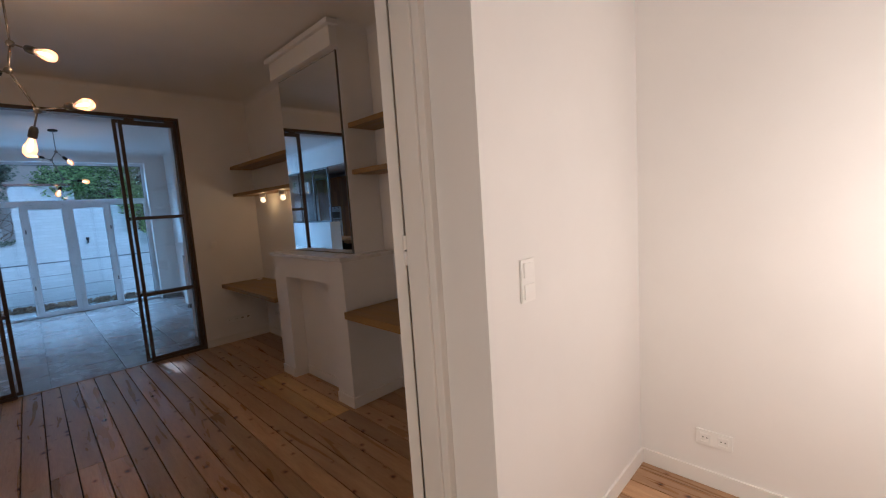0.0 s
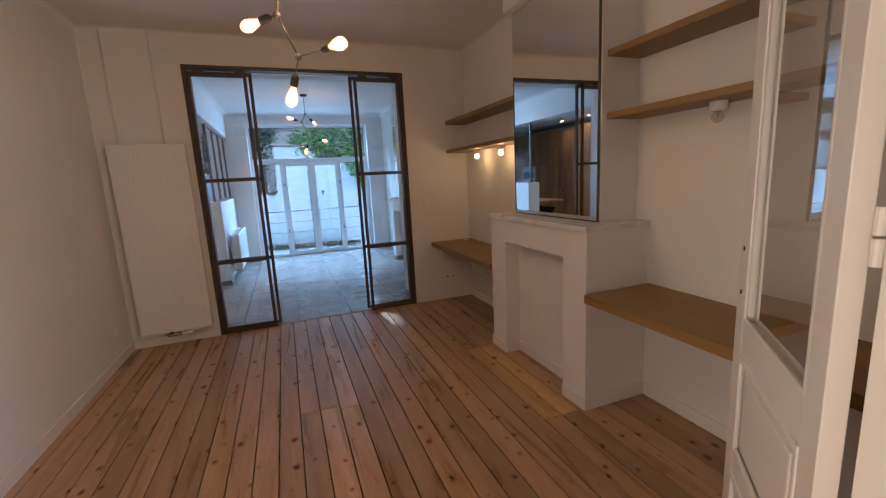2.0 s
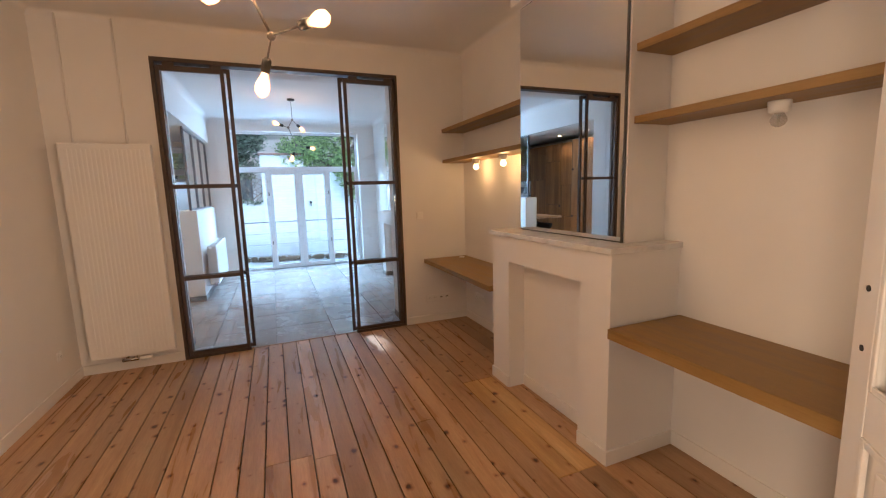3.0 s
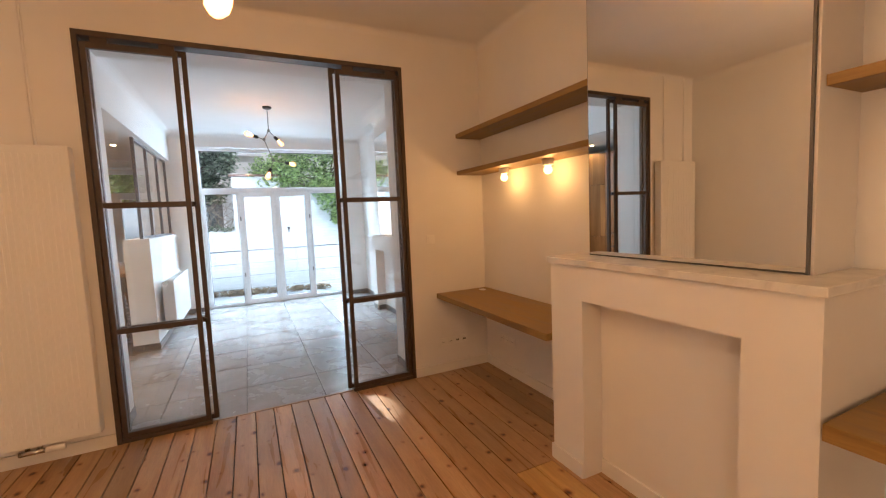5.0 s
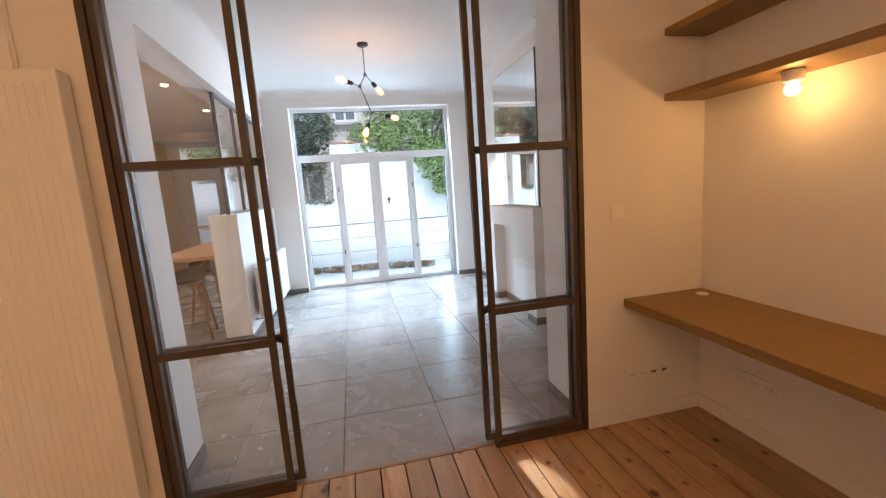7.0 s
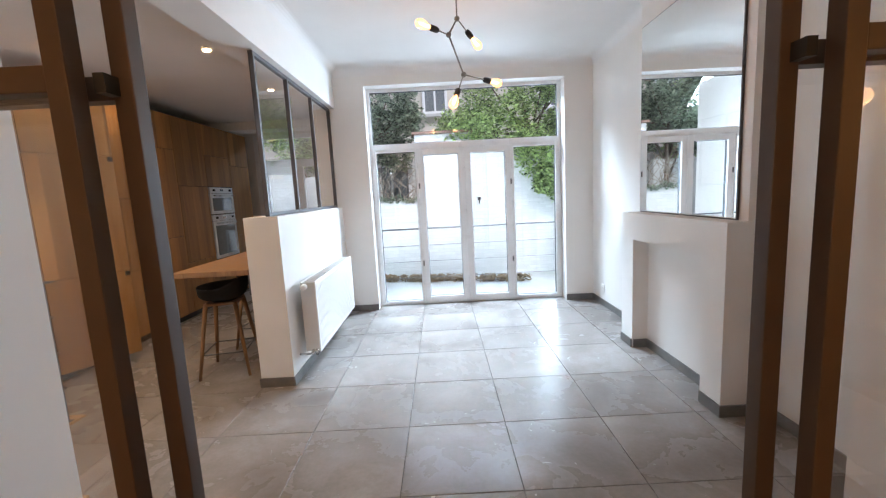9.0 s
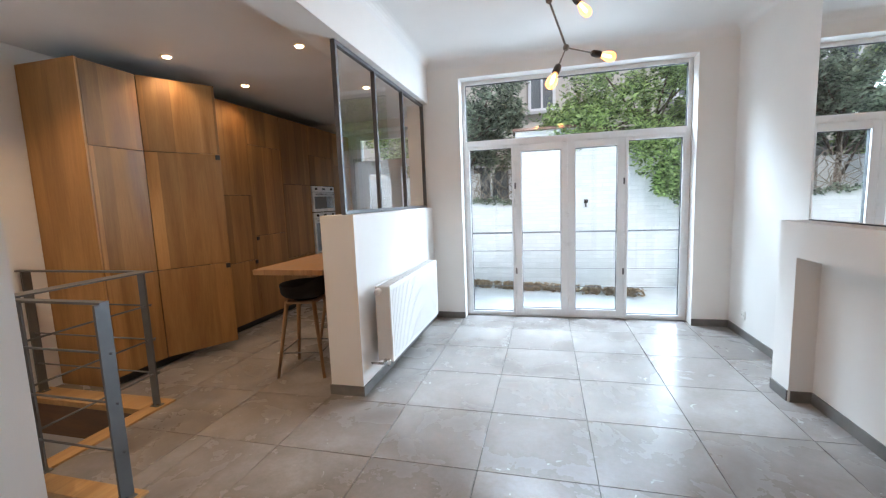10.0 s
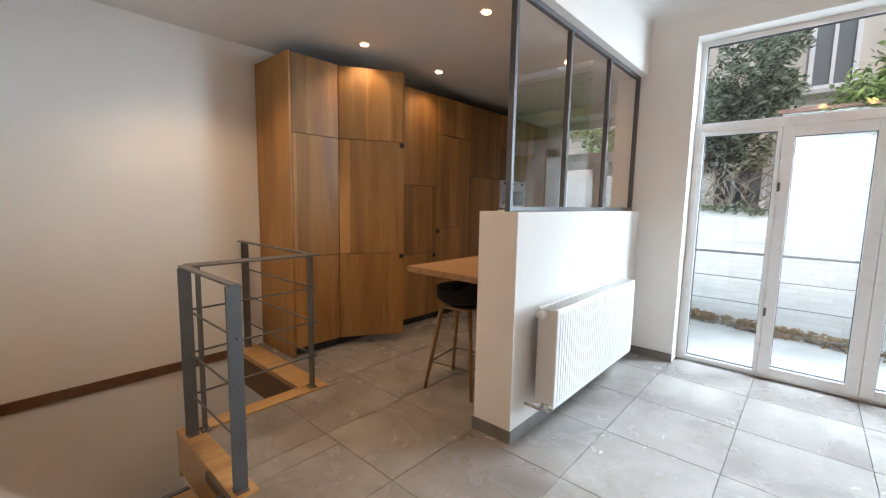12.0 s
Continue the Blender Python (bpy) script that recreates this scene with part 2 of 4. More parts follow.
shade(TILE, tc, span(TILE, cloud, 0.25, 0.75, 0.30, 0.24))
bump(TILE, fine, 0.06, 0.002)
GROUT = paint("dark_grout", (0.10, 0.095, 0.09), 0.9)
SKIRT = mat("grey_tile_skirting", (0.17, 0.16, 0.15), 0.4)
v = coords(SKIRT)
shade(SKIRT, ramp(SKIRT, noise_tex(SKIRT, v, 6, 5), [(0.3, (0.12, 0.113, 0.107)), (0.7, (0.2, 0.19, 0.18))]))
MARBLE = mat("white_marble_shelf", (0.7, 0.69, 0.66), 0.25)
v = coords(MARBLE)
shade(MARBLE, ramp(MARBLE, noise_tex(MARBLE, v, 5, 8, 0.6, 2.0), [(0.3, (0.56, 0.54, 0.51)), (0.5, (0.69, 0.67, 0.63)), (0.7, (0.74, 0.72, 0.68))]))
# near-black; puts the shade of seams and door gaps into the colour
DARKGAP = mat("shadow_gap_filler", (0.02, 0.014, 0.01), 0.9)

# ---- mesh helpers ----


def box(bm, x0, x1, y0, y1, z0, z1, bev=0.0):
    r = bmesh.ops.create_cube(bm, size=1)
    for q in r["verts"]:
        q.co = ((x0 + x1) / 2 + q.co.x * (x1 - x0), (y0 + y1) / 2 + q.co.y * (y1 - y0), (z0 + z1) / 2 + q.co.z * (z1 - z0))
    if bev:
        es = {e for q in r["verts"] for e in q.link_edges}
        bmesh.ops.bevel(bm, geom=list(es), offset=bev, segments=2, affect="EDGES", profile=0.6)
    return bm


def sheet(axis, at, a0, a1, z0, z1):
    """A glass sheet; axis: the way it faces."""
    bm = bmesh.new()
    pts = [(a0, z0), (a1, z0), (a1, z1), (a0, z1)]
    bm.faces.new([bm.verts.new((at, a, z) if axis == "x" else (a, at, z)) for a, z in pts])
    return bm


def boxes(*rows, bev=0.0):
    bm = bmesh.new()
    for r in rows:
        box(bm, *r, bev=bev)
    return bm


def tube(bm, a, b, r, r2=None, seg=12):
    a, b = Vector(a), Vector(b)
    d = b - a
    m = Matrix.Translation((a + b) / 2) @ d.to_track_quat("Z", "Y").to_matrix().to_4x4()
    bmesh.ops.create_cone(bm, cap_ends=True, segments=seg, radius1=r, radius2=r if r2 is None else r2, depth=d.length, matrix=m)
    return bm


def tubes(*rows, seg=12):
    bm = bmesh.new()
    for a, b, r in rows:
        tube(bm, a, b, r, seg=seg)
    return bm


def lathe(profile, m=None, seg=20):
    """A turned body from (radius, height) pairs."""
    bm = bmesh.new()
    rings = [[bm.verts.new((r * math.cos(2 * math.pi * i / seg), r * math.sin(2 * math.pi * i / seg), z)) for i in range(seg)] for r, z in profile]
    for lo, hi in zip(rings, rings[1:]):
        for i in range(seg):
            bm.faces.new((lo[i], lo[(i + 1) % seg], hi[(i + 1) % seg], hi[i]))
    bm.faces.new(rings[0][::-1])
    bm.faces.new(rings[-1])
    if m is not None:
        bm.transform(m)
    return bm


def base(ob):
    p = Vector(ob.location)
    while ob.parent:
        ob = ob.parent
        p += ob.location
    return p


def finish(bm, name, material, smooth):
    me = bpy.data.meshes.new(name)
    bmesh.ops.recalc_face_normals(bm, faces=bm.faces)
    bm.to_mesh(me)
    bm.free()
    me.materials.append(material)
    if smooth:
        me.polygons.foreach_set("use_smooth", [True] * len(me.polygons))
    return me


def part(name, bm, material, parent, label="", smooth=False):
    bm.transform(Matrix.Translation(-base(parent)))
    ob = new(name, finish(bm, name, material, smooth))
    ob.parent = parent
    return tagged(ob, label)


def thing(name, at, label, category, group="", kind=""):
    ob = new(name)
    ob.location = at
    ob.empty_display_size = 0.1
    return tagged(ob, label, category, group, kind)


def solid(name, bm, material, label, category="", kind="structure", smooth=False, group=""):
    return tagged(new(name, finish(bm, name, material, smooth)), label, category, group, kind)


def pieces(name, rects, z0, z1, material, parent, bev=0.0015):
    """Floor pieces, one object each; alike sizes share a mesh."""
    made = {}
    for x0, x1, y0, y1 in rects:
        key = (round(x1 - x0, 3), round(y1 - y0, 3))
        if key not in made:
            bm = box(bmesh.new(), -key[0] / 2, key[0] / 2, -key[1] / 2, key[1] / 2, z0, z1)
            top = [e for e in bm.edges if all(q.co.z > z1 - 1e-5 for q in e.verts)]
            bmesh.ops.bevel(bm, geom=top, offset=bev, segments=1, affect="EDGES")
            made[key] = finish(bm, name, material, False)
        ob = new(name, made[key])
        ob.location = ((x0 + x1) / 2, (y0 + y1) / 2, 0)
        ob.parent = parent


# ---- plan, metres ----
XL, XR = -1.48, 2.26          # board room
YD0, YD1 = 0.76, 1.08         # wall with the double door
YS0, YS1 = 5.47, 5.955         # wall with the sliding doors
HC1, HC2, HCK = 3.02, 2.965, 2.725
YW = 10.02                    # garden window wall
XR2 = 2.28                    # tiled room, window side
KX, KY = -3.52, 12.35         # kitchen side wall and back wall
HX0, HX1 = -1.11, -0.85       # half wall between kitchen and tiled room

# ---- structure ----


def opening_wall(x0, x1, xa, xb, y0, y1, zt, z1=3.2):
    """A wall across the walk with one doorway, in one body."""
    bm = boxes((x0, xa, y0, y1, 0, zt), (xb, x1, y0, y1, 0, zt), (x0, xa, y0, y1, zt, z1), (xa, xb, y0, y1, zt, z1), (xb, x1, y0, y1, zt, z1))
    bmesh.ops.remove_doubles(bm, verts=bm.verts[:], dist=0.0001)
    return bm


def opening_wall_y(x0, x1, y0, y1, ya, yb, za, zb, z1=3.2):
    """A side wall with one window opening, in one body."""
    bm = bmesh.new()
    for a, b in ((y0, ya), (ya, yb), (yb, y1)):
        for c, d in ((0, za), (za, zb), (zb, z1)):
            if (a, c) != (ya, za):
                box(bm, x0, x1, a, b, c, d)
    bmesh.ops.remove_doubles(bm, verts=bm.verts[:], dist=0.0001)
    return bm


solid("wall_west", boxes((XL - 0.2, XL, YD1, YS0, 0, 3.2)), WALL, "plain white painted plaster wall", "wall")
solid("wall_east", boxes((XR, XR + 0.25, YD1, YS0, 0, 3.2)), WALL, "white plaster wall behind the alcoves", "wall")
solid("wall_sliding_door", opening_wall(KX, 2.6, -0.70, 1.495, YS0, YS1, 2.735), WALL, "thick white wall around the steel glass doors", "wall")
solid("wall_double_door", opening_wall(-2.0, 2.7, -0.75, 1.115, YD0, YD1, 2.78), WALL, "white wall around the double door opening", "wall")
solid("wall_front_east", boxes((2.46, 2.7, -3.6, YD0, 0, 3.2)), WALL, "plain white painted side wall", "wall")
# unseen wall; its window opening is made up to go with the side lamp
solid("wall_front_west", opening_wall_y(-2.0, -1.8, -3.6, YD0, -0.55, 0.5, 0.65, 2.4), WALL, "plain white painted side wall", "wall")
solid("wall_front", boxes((-1.8, 2.46, -3.6, -3.4, 0, 3.2)), WALL, "plain white end wall", "wall")
solid("ceiling_front", boxes((-2.0, 2.7, -3.6, YD1, HC1, HC1 + 0.2)), CEIL, "plain white ceiling of the front room", "ceiling")
solid("ceiling_board_room", boxes((XL, XR, YD1, YS0, HC1, HC1 + 0.2)), CEIL, "white plaster ceiling of the board-floored room", "ceiling")
solid("ceiling_tiled_room", boxes((-0.98, XR2, YS1, YW, HC2, HC2 + 0.2)), CEIL, "white plaster ceiling of the tiled room", "ceiling")
solid("ceiling_kitchen", boxes((KX, -0.98, YS1, KY, HCK, HCK + 0.2)), CEIL, "white kitchen ceiling with recessed spots", "ceiling")
solid("beam_kitchen", boxes((KX, HX0, 11.6, 11.95, 2.60, HCK + 0.05)), WALL, "white boxed beam across the kitchen ceiling", "beam")
solid("beam", boxes((HX0, HX1, YS1, YW, 2.52, HC2 + 0.1)), WALL, "white boxed beam over the half wall", "beam")
solid("wall_east_tiled_room", boxes((XR2, XR2 + 0.25, YS1, YW + 0.3, 0, 3.2)), WALL, "white plaster wall beside the chimney", "wall")
solid("wall_garden", opening_wall(HX0, XR2, -0.485, 1.935, YW, YW + 0.3, 2.765), WALL, "white wall around the large garden window", "wall")
solid("wall_kitchen_west", boxes((KX - 0.2, KX, 4.2, KY, -2.6, 3.2)), WALL, "tall white wall beside stairwell and kitchen", "wall")
solid("wall_kitchen_inner", boxes((HX0, -0.95, YW + 0.3, KY, 0, 3.2)), WALL, "white kitchen side wall", "wall")
solid("wall_kitchen_back", opening_wall(KX, -0.95, -2.88, -1.25, KY, KY + 0.3, 2.62), WALL, "white kitchen back wall around the garden door", "wall")
solid("half_wall", boxes((HX0, HX1, 7.95, YW, 0, 1.335)), WALL, "white plastered half wall between kitchen and room", "wall")

wood_floor = solid("floor_boards", boxes((-2.0, 2.7, -3.6, 5.515, -0.3, -0.03)), DARKGAP, "dark ground under the pine floorboards", "floor")
tile_bed = boxes((-1.62, XR2, 5.515, YW + 0.3, -0.25, -0.008), (-2.33, -1.62, 6.72, KY, -0.25, -0.008), (KX, -2.33, 7.5, KY, -0.25, -0.008), (-1.62, HX0, YW, KY, -0.25, -0.009))
tile_floor = solid("floor_tiles", tile_bed, GROUT, "grey grout bed under large porcelain tiles", "floor")
solid("threshold", boxes((-0.70, 1.495, 5.50, 5.522, -0.02, 0.003), bev=0.002), OAK_LEG, "narrow wooden threshold strip between boards and tiles", "threshold")

# chimney breast of the board room


def hearth(x0, xb, x1, y0, ya, yb, y1, zo, z1, label):
    """A chimney breast with a closed shallow fireplace recess."""
    t = thing("chimney_breast", ((x0 + x1) / 2, (y0 + y1) / 2, 0), label, "fireplace")
    part("jamb", boxes((x0, x1, y0, ya, 0, zo)), WALL, t)
    part("jamb", boxes((x0, x1, yb, y1, 0, zo)), WALL, t)
    part("lintel", boxes((x0, x1, y0, y1, zo, z1)), WALL, t)
    part("recess_back", boxes((xb, x1, ya, yb, 0, zo)), WALL, t)
    return t


hearth(1.765, 1.90, XR, 2.68, 2.91, 3.68, 3.92, 0.985, 1.17, "white plastered chimney breast with a closed shallow fireplace recess")
solid("chimney_upper", boxes((1.965, XR, 2.79, 3.82, 1.2, HC1)), WALL, "white plastered upper chimney breast", "wall")
solid("mantel_shelf", boxes((1.745, XR, 2.665, 3.93, 1.172, 1.205), bev=0.004), MARBLE, "pale veined marble mantel shelf", "mantel", "object")
# chimney breast of the tiled room
hearth(2.005, 2.14, XR2, 7.21, 7.41, 8.36, 8.57, 0.965, 1.19, "white plastered chimney breast with shallow recess and grey plinth")
solid("chimney_upper", boxes((2.14, XR2, 7.23, 8.53, 1.19, HC2)), WALL, "white plastered upper chimney breast", "wall")


def mirror(x, y0, y1, z0, z1):
    t = thing("wall_mirror", (x, (y0 + y1) / 2, z0), "tall frameless-looking mirror in a thin dark metal edge on the mantel", "mirror")
    part("mirror_glass", boxes((x, x + 0.006, y0 + 0.008, y1 - 0.008, z0 + 0.008, z1 - 0.008)), MIRROR, t)
    part("edge_strip", boxes((x - 0.002, x + 0.012, y0 - 0.001, y0 + 0.007, z0, z1)), DARKSTEEL, t, "thin dark metal edge")
    part("backing", boxes((x + 0.006, x + 0.012, y0 + 0.008, y1, z0, z1)), DARKSTEEL, t)


mirror(1.95, 2.80, 3.81, 1.206, 2.80)
mirror(2.125, 7.305, 8.50, 1.192, 2.72)


def skirting(name, runs, h, t, material, label):
    """Runs (x0, y0, x1, y1, nx, ny): a strip along a wall, standing out along n."""
    bm = bmesh.new()
    for x0, y0, x1, y1, nx, ny in runs:
        box(bm, min(x0, x1) + min(0, nx * t), max(x0, x1) + max(0, nx * t), min(y0, y1) + min(0, ny * t), max(y0, y1) + max(0, ny * t), 0.0, h, bev=0.002)
    return solid(name, bm, material, label, "baseboard")


skirting("baseboard", [(XL, YD1, XL, YS0 - 0.013, 1, 0), (XL, YS0, -0.70, YS0, 0, -1), (1.495, YS0, XR, YS0, 0, -1), (XR, 3.92, XR, YS0 - 0.013, -1, 0), (XR, YD1, XR, 2.68, -1, 0), (1.10, YD1, XR - 0.013, YD1, 0, 1),
    (1.765, 2.68, 1.765, 2.905, -1, 0), (1.765, 3.685, 1.765, 3.92, -1, 0), (1.90, 2.915, 1.90, 3.675, -1, 0), (1.755, 2.68, XR - 0.013, 2.68, 0, -1), (1.755, 3.92, XR - 0.013, 3.92, 0, 1)], 0.085, 0.012, LACQUER, "low white painted baseboard")
skirting("baseboard", [(1.10, YD0, 2.46, YD0, 0, -1), (2.46, -3.4, 2.46, YD0 - 0.013, -1, 0)], 0.085, 0.012, LACQUER, "low white painted baseboard")
skirting("baseboard", [(1.935, YW, XR2, YW, 0, -1), (HX1 + 0.011, YW, -0.485, YW, 0, -1), (XR2, 8.57, XR2, YW - 0.011, -1, 0), (XR2, YS1, XR2, 7.21, -1, 0), (HX1, 7.94, HX1, YW, 1, 0), (HX0 - 0.01, 7.95, HX1, 7.95, 0, -1),
    (2.005, 7.20, 2.005, 7.405, -1, 0), (2.005, 8.365, 2.005, 8.57, -1, 0), (2.14, 7.415, 2.14, 8.355, -1, 0), (2.005, 7.21, XR2 - 0.011, 7.21, 0, -1), (2.015, 7.41, 2.14, 7.41, 0, 1), (2.015, 8.36, 2.14, 8.36, 0, -1), (1.495, 5.6, 1.495, YS1, -1, 0), (-0.70, 5.6, -0.70, YS1, 1, 0), (1.495, YS1, XR2 - 0.011, YS1, 0, 1)], 0.075, 0.010, SKIRT, "low grey tile skirting")


def cove(runs, z, r, name, label):
    """Concave plaster cornice along walls: (x0, y0, x1, y1, nx, ny)."""
    bm = bmesh.new()
    n = 6
    for x0, y0, x1, y1, nx, ny in runs:
        prof = [(0, 0), (0, -r)] + [(r - r * math.cos(a), -r + r * math.sin(a)) for a in [math.pi / 2 * i / n for i in range(1, n + 1)]]
        loops = [[bm.verts.new((x + nx * u, y + ny * u, z + w)) for u, w in prof] for x, y in ((x0, y0), (x1, y1))]
        for i in range(len(prof)):
            j = (i + 1) % len(prof)
            bm.faces.new((loops[0][i], loops[0][j], loops[1][j], loops[1][i]))
        bm.faces.new(loops[0])
        bm.faces.new(loops[1][::-1])
    return solid(name, bm, CEIL, label, "cornice")


cove([(HX1, YW, XR2, YW, 0, -1), (XR2, YS1, XR2, YW, -1, 0), (HX1, YS1, HX1, YW, 1, 0), (2.14, 7.23, 2.14, 8.53, -1, 0)], HC2, 0.09, "cornice", "coved white plaster cornice")
cove([(XL, YD1, XL, YS0, 1, 0), (XL, YS0, XR, YS0, 0, -1), (XR, 3.82, XR, YS0, -1, 0), (XR, YD1, XR, 2.79, -1, 0), (1.965, 2.79, 1.965, 3.82, -1, 0), (1.965, 3.82, XR, 3.82, 0, 1), (1.965, 2.79, XR, 2.79, 0, -1)], HC1, 0.05, "cornice", "small white plaster cornice")
solid("trim", boxes((1.89, 1.964, 2.77, 3.84, 2.81, 2.96), (1.86, 1.964, 2.74, 3.87, 2.96, 3.0), bev=0.006), CEIL, "stepped white plaster moulding above the mirror", "trim")

# ---- steel glass sliding doors ----


def steel_panel(x0, x1, y, z0, z1, name, w=0.031):
    t = thing(name, ((x0 + x1) / 2, y, z0), "slim bronze-brown steel door panel with three clear panes", "glass door", "steel glass panels")
    d = 0.016
    bars = [z0 + 0.018, 0.775, 1.625, z1 - 0.018]
    for x in (x0 + w / 2, x1 - w / 2):
        part("stile", boxes((x - w / 2, x + w / 2, y - d, y + d, z0, z1), bev=0.002), BRONZE, t)
    for z in bars:
        part("rail", boxes((x0 + w, x1 - w, y - d + 0.001, y + d - 0.001, z - 0.018, z + 0.018), bev=0.002), BRONZE, t)
    for lo, hi in zip(bars, bars[1:]):
        p = part("pane", sheet("y", y, x0 + w - 0.004, x1 - w + 0.004, lo + 0.015, hi - 0.015), GLASS, t, "clear glass pane")
        p.visible_shadow = False
    return t


YP, YQ = 5.488, 5.548
sf = thing("door_frame", (0.4, 5.5, 0), "bronze-brown steel frame around the glass doors", "door frame", kind="structure")
part("jamb", boxes((-0.70, -0.670, 5.462, 5.57, 0, 2.735), bev=0.002), BRONZE, sf)
part("jamb", boxes((1.465, 1.495, 5.462, 5.57, 0, 2.735), bev=0.002), BRONZE, sf)
part("head", boxes((-0.670, 1.465, 5.462, 5.57, 2.70, 2.735), bev=0.002), BRONZE, sf)
part("bottom_track", boxes((-0.670, -0.13, 5.466, 5.505, 0, 0.028), bev=0.002), BRONZE, sf)
part("bottom_track", boxes((0.93, 1.465, 5.466, 5.505, 0, 0.028), bev=0.002), BRONZE, sf)
for a, b in ((-0.666, -0.137), (0.937, 1.461)):
    steel_panel(a, b, YP, 0.03, 2.665, "fixed_glass_panel")
    for x in (a + 0.10, b - 0.06):
        part("roller_bracket", boxes((x - 0.045, x + 0.045, 5.475, 5.50, 2.664, 2.70), bev=0.002), BRONZE, sf)
steel_panel(-0.666, -0.090, YQ, 0.012, 2.69, "sliding_glass_door")
steel_panel(0.894, 1.461, YQ, 0.012, 2.69, "sliding_glass_door")
for z in (0.775, 1.625):
    for x in (-0.118, 0.918):
        part("spacer", boxes((x - 0.008, x + 0.008, 5.503, 5.533, z - 0.014, z + 0.014)), BLACK, sf)

# ---- double door leaf, open into the board room ----
door = thing("door_leaf", (1.08, 1.105, 0), "open white panelled door leaf with a glazed upper half", "door", kind="structure")
DM = Matrix.Translation((1.089, 1.114, 0)) @ Matrix.Rotation(radians(45.8), 4, "Z")
L, T, DH = 0.68, 0.042, 2.66


def leafpart(name, rows, m, label="", bev=0.003):
    bm = boxes(*rows, bev=bev)
    bm.transform(DM)
    return part(name, bm, m, door, label)


leafpart("stile", [(0, 0.085, 0, T, 0.01, DH)], LACQUER)
leafpart("stile", [(L - 0.085, L, 0, T, 0.01, DH)], LACQUER)
for z0, z1 in ((0.01, 0.2), (0.46, 0.54), (0.90, 1.02), (DH - 0.13, DH)):
    leafpart("rail", [(0.085, L - 0.085, 0.001, T - 0.001, z0, z1)], LACQUER)
for z0, z1 in ((0.2, 0.46), (0.54, 0.90)):
    leafpart("panel", [(0.085, L - 0.085, 0.016, T - 0.016, z0, z1), (0.14, L - 0.14, 0.004, T - 0.004, z0 + 0.055, z1 - 0.055)], LACQUER, bev=0.008)
    for s in (-0.004, T - 0.010):
        leafpart("moulding", [(0.085, 0.105, s, s + 0.014, z0, z1), (L - 0.105, L - 0.085, s, s + 0.014, z0, z1), (0.105, L - 0.105, s, s + 0.014, z0, z0 + 0.02), (0.105, L - 0.105, s, s + 0.014, z1 - 0.02, z1)], LACQUER, bev=0.005)
pane_bm = sheet("y", 0.021, 0.08, L - 0.08, 1.015, DH - 0.125)
pane_bm.transform(DM)
pane = part("pane", pane_bm, GLASS_OLD, door, "clear glass pane")
pane.visible_shadow = False
for s in (0.0, T - 0.008):
    leafpart("bead", [(0.085, 0.100, s, s + 0.008, 1.02, DH - 0.13), (L - 0.10, L - 0.085, s, s + 0.008, 1.02, DH - 0.13), (0.10, L - 0.10, s, s + 0.008, 1.02, 1.035)], LACQUER, bev=0.003)
for z in (1.11, 1.26):
    bm = tubes(((L - 0.045, -0.002, z), (L - 0.045, T + 0.002, z), 0.008))
    bm.transform(DM)
    part("keyhole", bm, BLACK, door, "dark keyhole")
for z in (0.35, 1.40, 2.4):
    part("hinge", tubes(((1.082, 1.102, z - 0.055), (1.082, 1.102, z - 0.003), 0.011), ((1.082, 1.102, z + 0.003), (1.082, 1.102, z + 0.055), 0.011)), LACQUER, door, "white painted hinge")
casing = thing("door_lining", (1.09, 0.95, 0), "white painted wooden door lining", "door frame", kind="structure")
part("jamb", boxes((1.075, 1.115, 0.99, 1.09, 0, 2.78), (1.085, 1.115, 0.955, 0.99, 0, 2.78), bev=0.004), LACQUER, casing)
part("jamb", boxes((-0.75, -0.712, 0.99, 1.085, 0, 2.78), bev=0.004), LACQUER, casing)
part("head", boxes((-0.712, 1.062, 0.99, 1.085, 2.742, 2.78), bev=0.004), LACQUER, casing)

# ---- desks and shelves ----


def board(name, x0, x1, y0, y1, z0, z1, label, cat):
    t = thing(name, ((x0 + x1) / 2, (y0 + y1) / 2, z0), label, cat, kind="object")
    part("panel", boxes((x0 + 0.006, x1, y0, y1, z0, z1), bev=0.002), OAK_DESK, t)
    part("edge_band", boxes((x0, x0 + 0.0055, y0, y1, z0 + 0.0005, z1 - 0.0005), bev=0.0015), OAK_DESK, t, "oak edge band along the front")
    return t


board("desk", 1.735, XR, 3.934, YS0, 0.705, 0.75, "oak desk top fixed wall to wall in the alcove", "desk")
board("desk", 1.735, XR, YD1 + 0.02, 2.664, 0.735, 0.79, "wide oak desk top fixed in the alcove by the door", "desk")
for z in (2.16, 1.825):
    board("wall_shelf", 1.995, XR, 3.822, YS0, z, z + 0.038, "thin oak wall shelf spanning the alcove above the desk", "shelf")
for z in (2.21, 1.845):
    board("wall_shelf", 2.0, XR, YD1 + 0.02, 2.788, z, z + 0.038, "thin oak wall shelf beside the chimney breast", "shelf")
cap = lathe([(0.032, 0.750), (0.032, 0.754), (0.026, 0.757)], Matrix.Translation((2.16, 5.36, 0)))
solid("cable_grommet", cap, PLASTIC, "round white cable cap in the desk top", "cable cap", "object", True)


